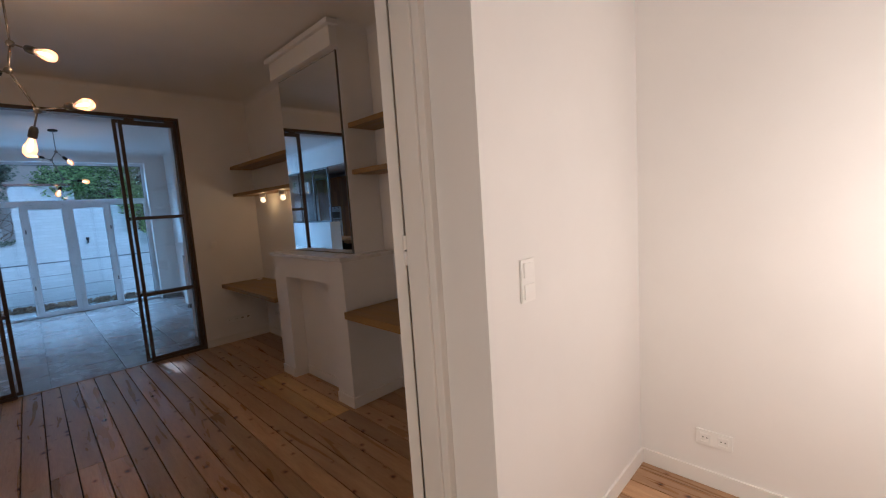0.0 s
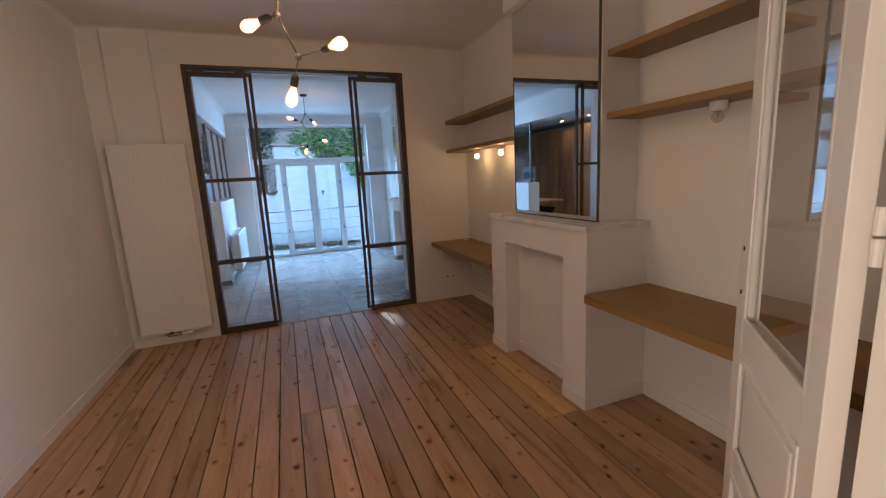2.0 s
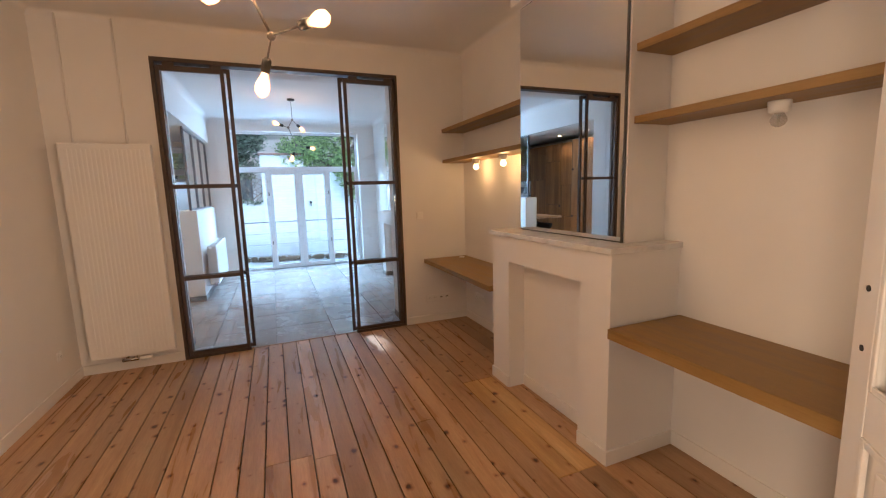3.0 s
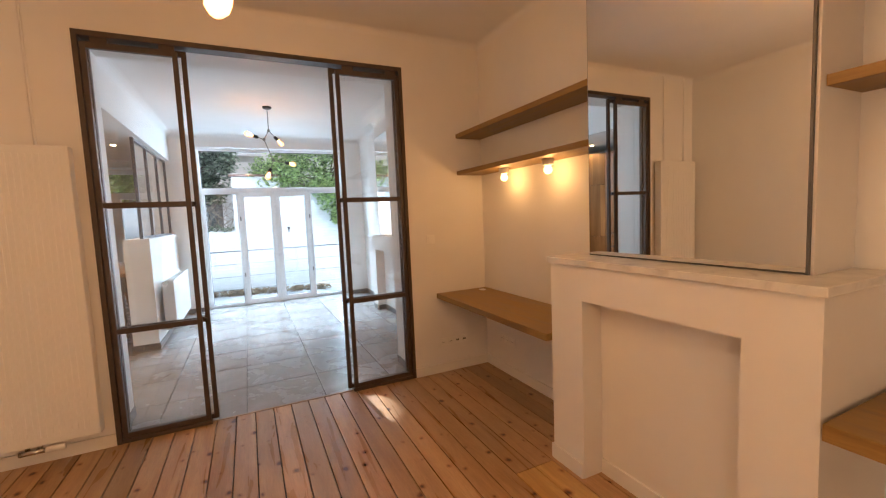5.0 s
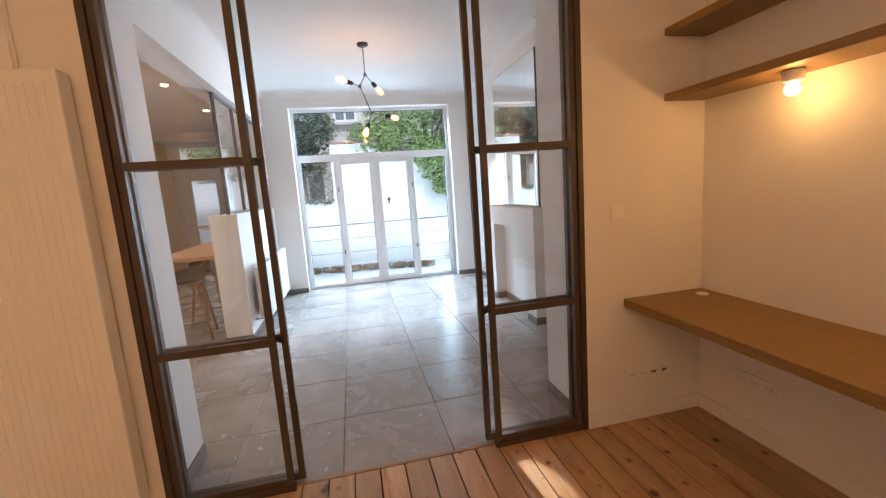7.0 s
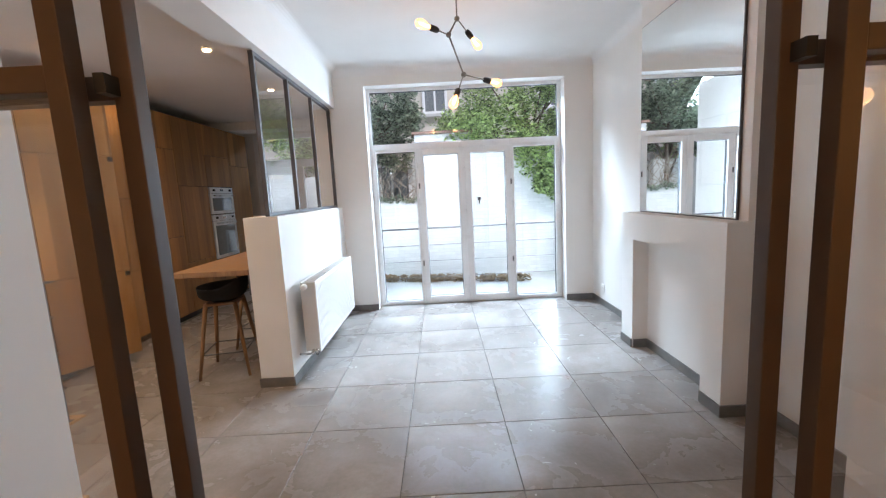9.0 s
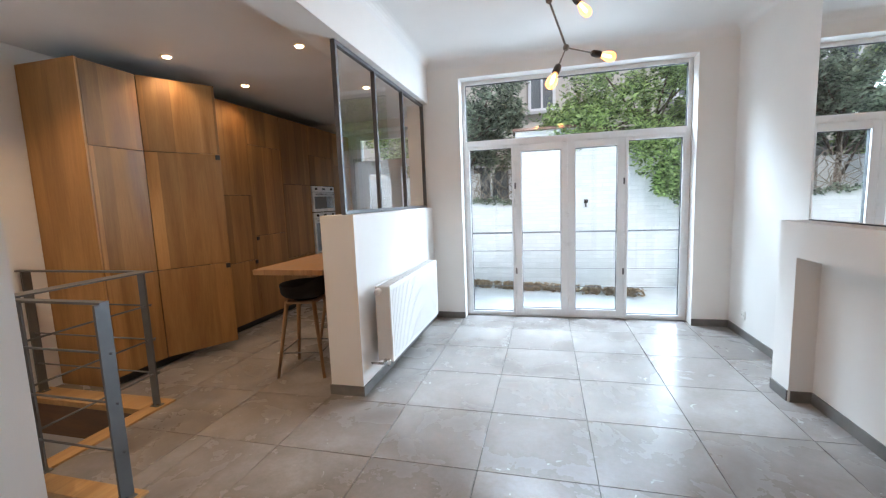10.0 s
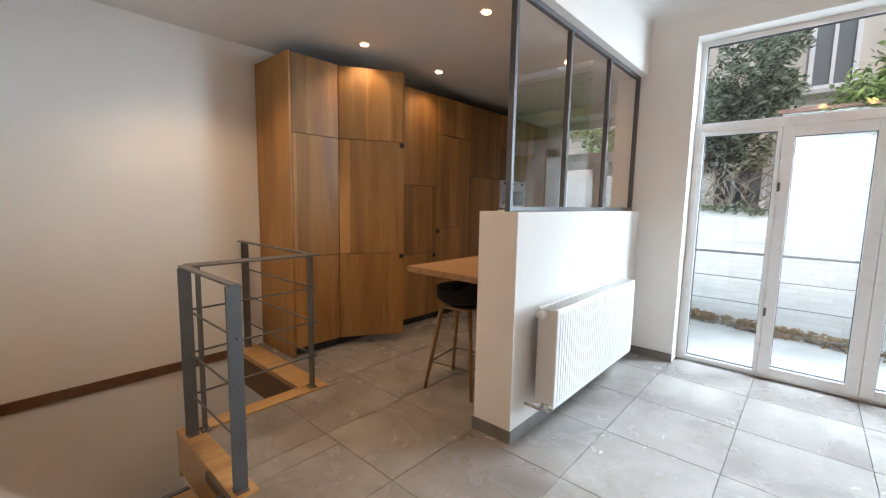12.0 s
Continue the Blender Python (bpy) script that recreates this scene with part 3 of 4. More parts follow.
def shelf_lamp(x, y, z, lit):
    t = thing("shelf_lamp", (x, y, z), "lit bare bulb in a white ceramic holder under the shelf" if lit else "unlit clear bulb in a white ceramic holder under the shelf", "lamp", "shelf lamps")
    part("holder", lathe([(0.040, 0), (0.041, -0.006), (0.038, -0.042), (0.024, -0.048)], Matrix.Translation((x, y, z))), PLASTIC, t, smooth=True)
    prof = [(0.016, -0.044), (0.020, -0.054), (0.028, -0.068), (0.030, -0.080), (0.022, -0.096), (0.008, -0.104)]
    part("bulb", lathe(prof, Matrix.Translation((x, y, z))), DESKGLOW if lit else BULBGLASS, t, smooth=True).visible_shadow = False
    if not lit:
        part("filament", tubes(((x, y, z - 0.055), (x, y, z - 0.085), 0.004)), CHROME, t)
    else:
        lamp("shelf_lamp_light", "POINT", pose(x, y, z - 0.085), 1.4, (1.0, 0.47, 0.11), radius=0.025)


shelf_lamp(2.13, 4.90, 1.825, True)
shelf_lamp(2.13, 4.36, 1.825, True)
shelf_lamp(2.14, 2.18, 1.845, False)

# ---- branching pendant lamps ----


def pendant(top, a, b, c, bulbs, height, watts):
    t = thing("pendant_lamp", (top[0], top[1], height), "branching nickel pendant with four lit amber filament bulbs", "lamp", "branching pendants")
    part("canopy", lathe([(0.055, 0), (0.055, -0.018), (0.045, -0.026)], Matrix.Translation((top[0], top[1], height))), BLACK, t, smooth=True)
    part("rod", tubes((top, a, 0.005)), LAMPSTEEL, t, "thin hanging rod", smooth=True)
    part("arm", tubes((a, b, 0.006)), LAMPSTEEL, t, smooth=True)
    part("arm", tubes((b, c, 0.006)), LAMPSTEEL, t, smooth=True)
    for p in (a, b, c):
        bm = bmesh.new()
        bmesh.ops.create_icosphere(bm, subdivisions=2, radius=0.02, matrix=Matrix.Translation(p))
        part("joint", bm, LAMPSTEEL, t, "round nickel joint", smooth=True)
    for node, tip in bulbs:
        n, e = Vector(node), Vector(tip)
        d = (e - n).normalized()
        sock = e - d * 0.115
        part("arm", tubes((n, sock, 0.0045)), LAMPSTEEL, t, smooth=True)
        m = Matrix.Translation(sock) @ d.to_track_quat("Z", "Y").to_matrix().to_4x4()
        part("socket", lathe([(0.012, -0.01), (0.019, 0.0), (0.021, 0.02), (0.021, 0.05), (0.018, 0.055)], m), BLACK, t, "black socket", smooth=True)
        bulb = part("bulb", lathe([(0.013, 0.05), (0.016, 0.065), (0.029, 0.105), (0.032, 0.125), (0.028, 0.148), (0.014, 0.163), (0.004, 0.167)], m), BULB, t, "glowing amber filament bulb", smooth=True)
        bulb.visible_shadow = False
        part("filament", lathe([(0.004, 0.06), (0.008, 0.075), (0.009, 0.125), (0.004, 0.135)], m, 8), FILAMENT, bulb, "bright filament cage", smooth=True).visible_shadow = False
        lamp("bulb_light", "POINT", Matrix.Translation(e), watts, (1.0, 0.47, 0.14), radius=0.03)


PA, PB, PC = (0.18, 3.17, 2.567), (0.155, 3.12, 2.41), (0.243, 3.17, 2.225)
pendant((0.18, 3.17, HC1), PA, PB, PC, [(PA, (0.31, 3.02, 2.49)), (PB, (0.02, 3.20, 2.375)), (PC, (0.425, 2.92, 2.225)), (PC, (0.190, 3.24, 2.025))], HC1, 4.6)
QA, QB, QC = (0.554, 7.97, 2.66), (0.488, 7.91, 2.533), (0.584, 7.95, 2.275)
pendant((0.555, 7.97, HC2), QA, QB, QC, [(QA, (0.70, 8.10, 2.53)), (QB, (0.31, 7.82, 2.578)), (QC, (0.84, 8.12, 2.25)), (QC, (0.50, 7.82, 2.06))], HC2, 1.3)

# ---- radiators ----


def radiator_tall():
    x0, x1, y0, y1, z0, z1 = -1.375, -0.745, 5.345, 5.44, 0.15, 1.99
    t = thing("radiator", (-1.06, 5.40, 0.15), "tall white vertical panel radiator with fine ribs", "radiator")
    bm = boxes((x0, x1, y0 + 0.008, y1, z0, z1), bev=0.012)
    part("body", bm, ENAMEL, t)
    n = 18
    bm = bmesh.new()
    for i in range(n):
        x = x0 + 0.04 + (x1 - x0 - 0.08) * (i + 0.5) / n
        box(bm, x - 0.0095, x + 0.0095, y0 + 0.004, y0 + 0.02, z0 + 0.05, z1 - 0.05, bev=0.0035)
    part("ribs", bm, ENAMEL, t, "fine vertical ribs")
    part("valve", tubes(((-1.12, 5.39, 0.12), (-1.12, 5.39, 0.16), 0.014), ((-1.06, 5.39, 0.12), (-1.06, 5.39, 0.16), 0.014), ((-1.15, 5.36, 0.12), (-1.03, 5.36, 0.12), 0.015)), CHROME, t, "chrome valve block", smooth=True)
    part("thermostat_knob", tubes(((-1.02, 5.36, 0.12), (-0.93, 5.36, 0.12), 0.02)), PLASTIC, t, "white valve knob", smooth=True)


radiator_tall()
for x in (-0.93, -1.30):
    solid("pipe", tubes(((x, 5.462, 1.9), (x, 5.462, HC1), 0.008)), WALL, "thin white painted pipe rising to the ceiling", "pipe", "object", True)


def radiator_low():
    x0, x1, y0, y1, z0, z1 = -0.80, -0.672, 8.13, 9.48, 0.20, 0.79
    t = thing("radiator", (-0.74, 8.8, 0.2), "low white panel radiator on the half wall", "radiator")
    part("front_panel", boxes((x1 - 0.02, x1 - 0.004, y0, y1, z0, z1), bev=0.006), ENAMEL, t)
    part("back_panel", boxes((x0, x0 + 0.016, y0, y1, z0, z1), bev=0.006), ENAMEL, t)
    bm = bmesh.new()
    n = 40
    for i in range(n):
        y = y0 + 0.03 + (y1 - y0 - 0.06) * (i + 0.5) / n
        box(bm, x1 - 0.008, x1 - 0.001, y - 0.011, y + 0.011, z0 + 0.03, z1 - 0.03, bev=0.003)
    part("ribs", bm, ENAMEL, t, "vertical pressed ribs")
    part("side_cover", boxes((x0 + 0.01, x1 - 0.012, y0 - 0.003, y0 + 0.003, z0 + 0.01, z1 - 0.005)), ENAMEL, t)
    part("side_cover", boxes((x0 + 0.01, x1 - 0.012, y1 - 0.003, y1 + 0.003, z0 + 0.01, z1 - 0.005)), ENAMEL, t)
    bm = bmesh.new()
    for i in range(54):
        y = y0 + 0.02 + (y1 - y0 - 0.04) * i / 53
        box(bm, x0 + 0.018, x1 - 0.022, y - 0.003, y + 0.003, z1 - 0.012, z1 - 0.003)
    part("top_grille", bm, ENAMEL, t)
    part("thermostat_knob", lathe([(0.016, 0), (0.024, 0.01), (0.024, 0.05), (0.018, 0.06)], Matrix.Translation((-0.76, y0 - 0.003, 0.755)) @ Matrix.Rotation(math.pi / 2, 4, "X")), PLASTIC, t, "white thermostat knob", smooth=True)
    part("valve", tubes(((-0.74, y0 - 0.04, 0.2), (-0.74, y0 + 0.02, 0.22), 0.013), ((-0.74, y0 - 0.04, 0.2), (-0.84, y0 - 0.04, 0.2), 0.009), ((-0.70, y0 - 0.035, 0.19), (-0.70, y0 - 0.035, 0.235), 0.014)), CHROME, t, "chrome valve", smooth=True)
    for y in (8.4, 9.2):
        part("bracket", boxes((-0.85, -0.80, y, y + 0.03, 0.3, 0.7)), ENAMEL, t)


radiator_low()

# ---- steel-framed glass screen on the half wall ----
scr = thing("glass_screen", (-0.92, 8.96, 1.336), "dark steel framed glass screen standing on the half wall", "glass screen")
GY = (7.965, 8.62, 9.30, 9.985)
for y in GY:
    part("mullion", boxes((-0.94, -0.905, y - 0.014, y + 0.014, 1.337, 2.518), bev=0.002), DARKSTEEL, scr)
for a, b in zip(GY, GY[1:]):
    for z in (1.352, 2.504):
        part("rail", boxes((-0.939, -0.906, a + 0.014, b - 0.014, z - 0.015, z + 0.014), bev=0.002), DARKSTEEL, scr)
    p = part("pane", sheet("x", -0.922, a + 0.012, b - 0.012, 1.362, 2.494), GLASS, scr, "clear glass pane")
    p.visible_shadow = False

# ---- garden window ----
win = thing("window_1", (0.72, 10.08, 0), "large white framed garden window with folding doors and a transom light", "window", kind="structure")
WY0, WY1 = 10.19, 10.24
RUBBER = metal("dark_rubber_seal", (0.05, 0.05, 0.052), 0.7, 0.0)


# seal spread over the inner reveal, so its brightly lit rim stays dark
def gasket(x0, x1, z0, z1, parent):
    e, ya, yb = 0.004, WY0 + 0.012, WY1 - 0.004
    part("gasket", boxes((x0, x0 + e, ya, yb, z0, z1), (x1 - e, x1, ya, yb, z0, z1), (x0 + e, x1 - e, ya, yb, z0, z0 + e), (x0 + e, x1 - e, ya, yb, z1 - e, z1)), RUBBER, parent, "dark rubber seal round the glass")


part("window_frame", boxes((-0.485, -0.443, WY0, WY1, 0.0, 2.765), (1.893, 1.935, WY0, WY1, 0.0, 2.765), (-0.443, 1.893, WY0, WY1, 2.722, 2.765), (-0.443, 1.893, WY0, WY1, 0.0, 0.02), (-0.443, 1.893, WY0, WY1, 2.015, 2.09), bev=0.004), PVC, win)
part("window_sill", boxes((-0.484, 1.934, 10.15, 10.189, -0.006, 0.004)), SKIRT, win)


def sash(x0, x1, w, name):
    z0, z1 = 0.022, 2.013
    s = part(name, boxes((x0, x0 + w, WY0 - 0.012, WY1, z0, z1), (x1 - w, x1, WY0 - 0.012, WY1, z0, z1), (x0 + w, x1 - w, WY0 - 0.012, WY1, z0, z0 + w), (x0 + w, x1 - w, WY0 - 0.012, WY1, z1 - w, z1), bev=0.004), PVC, win)
    p = part("pane", sheet("y", WY1 - 0.015, x0 + w - 0.003, x1 - w + 0.003, z0 + w - 0.003, z1 - w + 0.003), GLASS, s, "clear glass pane")
    p.visible_shadow = False
    gasket(x0 + w, x1 - w, z0 + w, z1 - w, s)
    return s


sash(-0.441, 0.107, 0.03, "side_light")
sash(0.109, 0.702, 0.077, "folding_door_leaf")
sash(0.704, 1.297, 0.077, "folding_door_leaf")
sash(1.299, 1.891, 0.033, "side_light")
gasket(-0.443, 1.893, 2.09, 2.722, win)
p = part("pane", sheet("y", WY1 - 0.015, -0.446, 1.896, 2.087, 2.725), GLASS, win, "clear transom pane")
p.visible_shadow = False
for x in (0.117, 1.289):
    for z in (0.55, 1.55):
        part("hinge", boxes((x - 0.009, x + 0.009, WY0 - 0.022, WY0 - 0.012, z - 0.035, z + 0.035), bev=0.003), GREYSTEEL, win, "small grey hinge")

# ---- kitchen garden door ----
kd = thing("door_1", (-2.06, 12.4, 0), "white glazed kitchen garden door with a transom window", "door", kind="structure")
part("door_frame", boxes((-2.88, -2.80, KY, KY + 0.07, 0, 2.62), (-1.33, -1.25, KY, KY + 0.07, 0, 2.62), (-2.80, -1.33, KY, KY + 0.07, 2.55, 2.62), (-2.80, -1.33, KY, KY + 0.07, 2.05, 2.18), (-2.13, -2.05, KY, KY + 0.07, 0, 2.05), bev=0.004), PVC, kd)
part("door_leaf", boxes((-2.80, -2.68, KY + 0.01, KY + 0.06, 0.02, 2.05), (-2.25, -2.13, KY + 0.01, KY + 0.06, 0.02, 2.05), (-2.68, -2.25, KY + 0.01, KY + 0.06, 1.93, 2.05), (-2.68, -2.25, KY + 0.01, KY + 0.06, 0.98, 1.07), (-2.68, -2.25, KY + 0.01, KY + 0.06, 0.02, 0.2), bev=0.004), PVC, kd)
for x0, x1, z0, z1 in ((-2.68, -2.25, 1.07, 1.93), (-2.68, -2.25, 0.2, 0.98), (-2.80, -1.33, 2.18, 2.55), (-2.05, -1.33, 0.02, 2.05)):
    q = part("pane", sheet("y", KY + 0.033, x0 - 0.003, x1 + 0.003, z0 - 0.003, z1 + 0.003), GLASS, kd, "clear glass pane")
    q.visible_shadow = False

# ---- tall oak kitchen units ----
CX = -2.91
GAP = 0.006


def oak_door(t, y0, y1, z0, z1, knob, turn=0.0):
    """A slab door with a vertical veneer figure of several leaves; knob: corner of the finger pull."""
    bm = bmesh.new()
    box(bm, -0.02, 0.0, GAP / 2, (y1 - y0) - GAP / 2, z0 + GAP / 2, z1 - GAP / 2, bev=0.0015)
    m = Matrix.Translation((CX, y0, 0)) @ Matrix.Rotation(-turn, 4, "Z")
    bm.transform(m)
    d = part("door", bm, OAK, t)
    if knob:
        ky = (y1 - y0) - 0.028 if "r" in knob else 0.028
        kz = z1 - 0.03 if "t" in knob else z0 + 0.03
        bm = boxes((0.0005, 0.014, ky - 0.02, ky + 0.02, kz - 0.022, kz + 0.022), bev=0.005)
        bm.transform(m)
        part("handle", bm, BLACK, d, "small dark leather pull")
    return d


def unit(y0, y1, splits, knobs, turn=0.0, label="tall oak veneer kitchen unit with flush doors"):
    t = thing("kitchen_cabinet", ((KX + CX) / 2, (y0 + y1) / 2, 0), label, "cabinet", "tall oak kitchen units")
    # carcass colour stands in for the shade behind and between the doors
    part("body", boxes((KX + 0.002, CX - 0.023, y0 + 0.001, y1 - 0.001, 0.08, 2.572)), DARKGAP, t, "carcass coloured near-black for shade in the door gaps")
    part("plinth", boxes((KX + 0.05, CX - 0.06, y0 + 0.001, y1 - 0.001, 0.0, 0.08)), BLACK, t, "dark recessed plinth")
    for (a, b), k in zip(zip(splits, splits[1:]), knobs):
        if k != "-":
            oak_door(t, y0, y1, a, b, "" if k == "." else k, turn)
    return t


u = unit(7.752, 8.20, (0.08, 0.885, 1.935, 2.575), (".", ".", "."), label="tall narrow oak kitchen unit closing the row")
part("side_panel", boxes((KX + 0.002, CX, 7.732, 7.752, 0.0, 2.578), bev=0.001), OAK, u, "oak end panel")
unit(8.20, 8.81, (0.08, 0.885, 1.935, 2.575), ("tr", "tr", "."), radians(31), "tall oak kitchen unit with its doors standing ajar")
unit(8.81, 9.51, (0.08, 0.80, 1.56, 2.575), ("tr", ".", "."))
unit(9.51, 10.12, (0.08, 1.075, 2.15, 2.575), ("tl", ".", "."))
unit(10.12, 10.78, (0.08, 0.72, 1.71, 2.575), (".", ".", "."))
ou = unit(10.78, 11.47, (0.08, 0.62, 1.71, 2.15, 2.575), (".", "-", ".", "."), label="tall oak kitchen unit holding two white ovens")
unit(11.47, 12.1, (0.08, 0.95, 2.05, 2.575), (".", ".", "."))


def oven(z0, z1, label):
    t = thing("oven", (CX, 11.125, z0), label, "oven", "built-in ovens")
    y0, y1 = 10.80, 11.45
    zp = z1 - 0.09
    part("control_panel", boxes((CX - 0.022, CX + 0.006, y0, y1, zp, z1 - 0.004), bev=0.002), OVENWHITE, t, "white control panel")
    for y in (y0 + 0.1, y1 - 0.1):
        part("knob", tubes(((CX + 0.006, y, zp + 0.045), (CX + 0.028, y, zp + 0.045), 0.018)), BLACK, t, "dark round knob", smooth=True)
    part("display", boxes((CX + 0.006, CX + 0.008, 11.08, 11.17, zp + 0.03, zp + 0.06)), OVENGLASS, t)
    d = part("door", boxes((CX - 0.022, CX + 0.008, y0, y1, z0 + 0.005, z0 + 0.05), (CX - 0.022, CX + 0.008, y0, y1, zp - 0.07, zp - 0.004), (CX - 0.022, CX + 0.008, y0, y0 + 0.05, z0 + 0.05, zp - 0.07), (CX - 0.022, CX + 0.008, y1 - 0.05, y1, z0 + 0.05, zp - 0.07), bev=0.002), OVENWHITE, t)
    part("window", boxes((CX - 0.018, CX + 0.004, y0 + 0.05, y1 - 0.05, z0 + 0.05, zp - 0.07)), OVENGLASS, d, "reflecting glass oven window")
    part("handle", tubes(((CX + 0.04, y0 + 0.05, zp - 0.035), (CX + 0.04, y1 - 0.05, zp - 0.035), 0.009), ((CX + 0.006, y0 + 0.09, zp - 0.035), (CX + 0.04, y0 + 0.09, zp - 0.035), 0.007), ((CX + 0.006, y1 - 0.09, zp - 0.035), (CX + 0.04, y1 - 0.09, zp - 0.035), 0.007)), STEEL, d, "steel bar handle", smooth=True)


oven(1.31, 1.705, "small built-in white oven with reflecting glass")
oven(0.66, 1.305, "built-in white oven with reflecting glass door")

# the last two spots are unseen, added to brighten the stair wall
for x, y in ((-2.67, 8.31), (-1.50, 8.48), (-2.67, 9.26), (-1.51, 9.81), (-1.5, 7.2), (-2.67, 7.1)):
    t = thing("downlight", (x, y, HCK), "recessed warm ceiling spot with a white ring", "downlight", "kitchen ceiling spots")
    part("ring", lathe([(0.045, 0.0), (0.045, -0.004), (0.034, -0.006), (0.034, 0.0)], Matrix.Translation((x, y, HCK))), PLASTIC, t, smooth=True)
    part("bulb", lathe([(0.032, -0.002), (0.032, -0.012), (0.02, -0.017), (0.004, -0.018)], Matrix.Translation((x, y, HCK))), SPOTGLOW, t, "glowing spot lens", smooth=True)
    # the added pair by the stairs burns stronger than the row
    lamp("downlight_light", "SPOT", look((x, y, HCK - 0.02), (x, y, 0)), 18 if y > 7.5 else 48, (1.0, 0.68, 0.36), cone=120)

# ---- breakfast bar and stools ----
bar = thing("bar_table", (-1.4, 8.9, 0), "oak breakfast bar top fixed along the half wall", "bar table")
part("tabletop", boxes((-1.70, HX0 - 0.001, 7.93, 9.98, 0.905, 0.945), bev=0.003), OAK_LEG, bar)
for y in (8.15, 9.6):
    part("support", boxes((-1.22, HX0 - 0.001, y, y + 0.04, 0.70, 0.904)), DARKSTEEL, bar, "dark steel bracket")
part("leg", boxes((-1.64, -1.59, 9.86, 9.91, 0, 0.904), bev=0.003), DARKSTEEL, bar)


def stool():
    t = thing("bar_stool", (0, 0, 0), "black shell bar stool on splayed oak legs", "stool", "stools at the bar")
    n, k = 24, 10
    bm = bmesh.new()
    rings = []
    for j in range(k + 1):
        u = j / k
        ring = []
        for i in range(n):
            a = 2 * math.pi * i / n
            back = max(0.0, math.sin(a)) ** 1.5
            r = 0.21 * (0.2 + 0.72 * min(1.0, u * 1.6) ** 0.8 + 0.08 * u)
            z = 0.645 + 0.02 * u + (0.10 + 0.08 * back) * max(0.0, (u - 0.45) / 0.55)
            ring.append(bm.verts.new((r * math.cos(a) * 1.05, r * math.sin(a) * 0.95, z)))
        rings.append(ring)
    for lo, hi in zip(rings, rings[1:]):
        for i in range(n):
            bm.faces.new((lo[i], lo[(i + 1) % n], hi[(i + 1) % n], hi[i]))
    bm.faces.new(rings[0][::-1])
    bmesh.ops.solidify(bm, geom=bm.faces[:], thickness=-0.02)
    part("seat", bm, FABRIC, t, "black padded shell seat", smooth=True)
    part("seat_plate", boxes((-0.13, 0.13, -0.13, 0.13, 0.606, 0.628), bev=0.006), OAK_LEG, t)
    part("seat_core", lathe([(0.10, 0.628), (0.06, 0.66)]), BLACK, t)
    ends = []
    for sx, sy in ((-1, -1), (1, -1), (1, 1), (-1, 1)):
        top, foot = Vector((sx * 0.115, sy * 0.115, 0.62)), Vector((sx * 0.205, sy * 0.195, 0.0))
        bm = bmesh.new()
        tube(bm, foot, top, 0.012, 0.019, 10)
        part("leg", bm, OAK_LEG, t, smooth=True)
        ends.append(foot.lerp(top, 0.33))
    for p, q in zip(ends, ends[1:] + ends[:1]):
        part("footrest_bar", tubes((p, q, 0.005)), DARKSTEEL, t, "thin black footrest rod", smooth=True)
    return t


s1 = stool()
s1.location = (-1.545, 8.36, 0)
s1.rotation_euler[2] = radians(-80)
copy_thing(s1, pose(-1.53, 9.02, 0, 0, 0, -95))

# ---- stairwell, railing ----
st = thing("staircase", (-2.0, 6.0, -2.5), "oak stairs going down beside the tiled floor", "stairs", kind="structure")
x, z = -1.76, 0.0
for i in range(6):
    z -= 0.18
    part("tread", boxes((x - 0.29, x if i else -1.625, 5.25, 6.66, z - 0.04, z), bev=0.004), OAK_STEP, st)
    part("riser", boxes(((x if i else -1.625) - 0.012, x if i else -1.625, 5.25, 6.66, z, z + 0.14)), OAK_STEP, st)
    part("nosing", boxes((x - 0.295, x - 0.265, 5.25, 6.65, z + 0.0005, z + 0.006)), DARKSTEEL, st, "dark metal nosing strip")
    x -= 0.27
part("fascia", boxes((-2.33, -1.62, 6.69, 6.72, -0.25, -0.03)), OAK_STEP, st, "oak edge board")
# this side lies in shade, which is painted by the brown colour
part("fascia", boxes((KX, -2.33, 7.47, 7.50, -0.28, -0.03)), BROWN, st, "edge board with its shade put into a brown colour")
part("fascia", boxes((-2.36, -2.33, 6.69, 7.47, -0.28, -0.03)), OAK_STEP, st, "oak edge board")
part("nosing_board", boxes((-2.36, -1.50, 6.685, 6.80, -0.03, 0.012), bev=0.004), OAK_STEP, st)
part("edge_strip", boxes((-1.82, -1.52, 6.664, 6.683, -0.04, 0.014), bev=0.003), BRONZE, st, "dark metal strip on the top step")
part("nosing_board", boxes((-2.36, -2.24, 6.802, 7.645, -0.03, 0.012), bev=0.004), OAK_STEP, st)
part("nosing_board", boxes((KX, -2.362, 7.465, 7.645, -0.03, 0.012), bev=0.004), OAK_STEP, st)
solid("trim", boxes((KX, KX + 0.018, 4.2, 7.464, -0.07, 0.005)), BROWN, "brown wooden strip along the stairwell wall", "trim")
solid("wall_stairwell", boxes((KX, -1.5, 4.0, 4.2, -2.6, 0), (KX, -2.33, 7.5, 7.7, -2.6, -0.25), (-2.33, -2.13, 6.70, 7.5, -2.6, -0.25), (-1.62, -1.5, 4.2, 6.70, -2.6, -0.25), (-2.13, -1.5, 6.70, 6.9, -2.6, -0.25)), WALL, "white painted stairwell lining", "wall")
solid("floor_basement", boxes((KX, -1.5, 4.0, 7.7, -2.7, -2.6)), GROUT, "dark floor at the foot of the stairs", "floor")

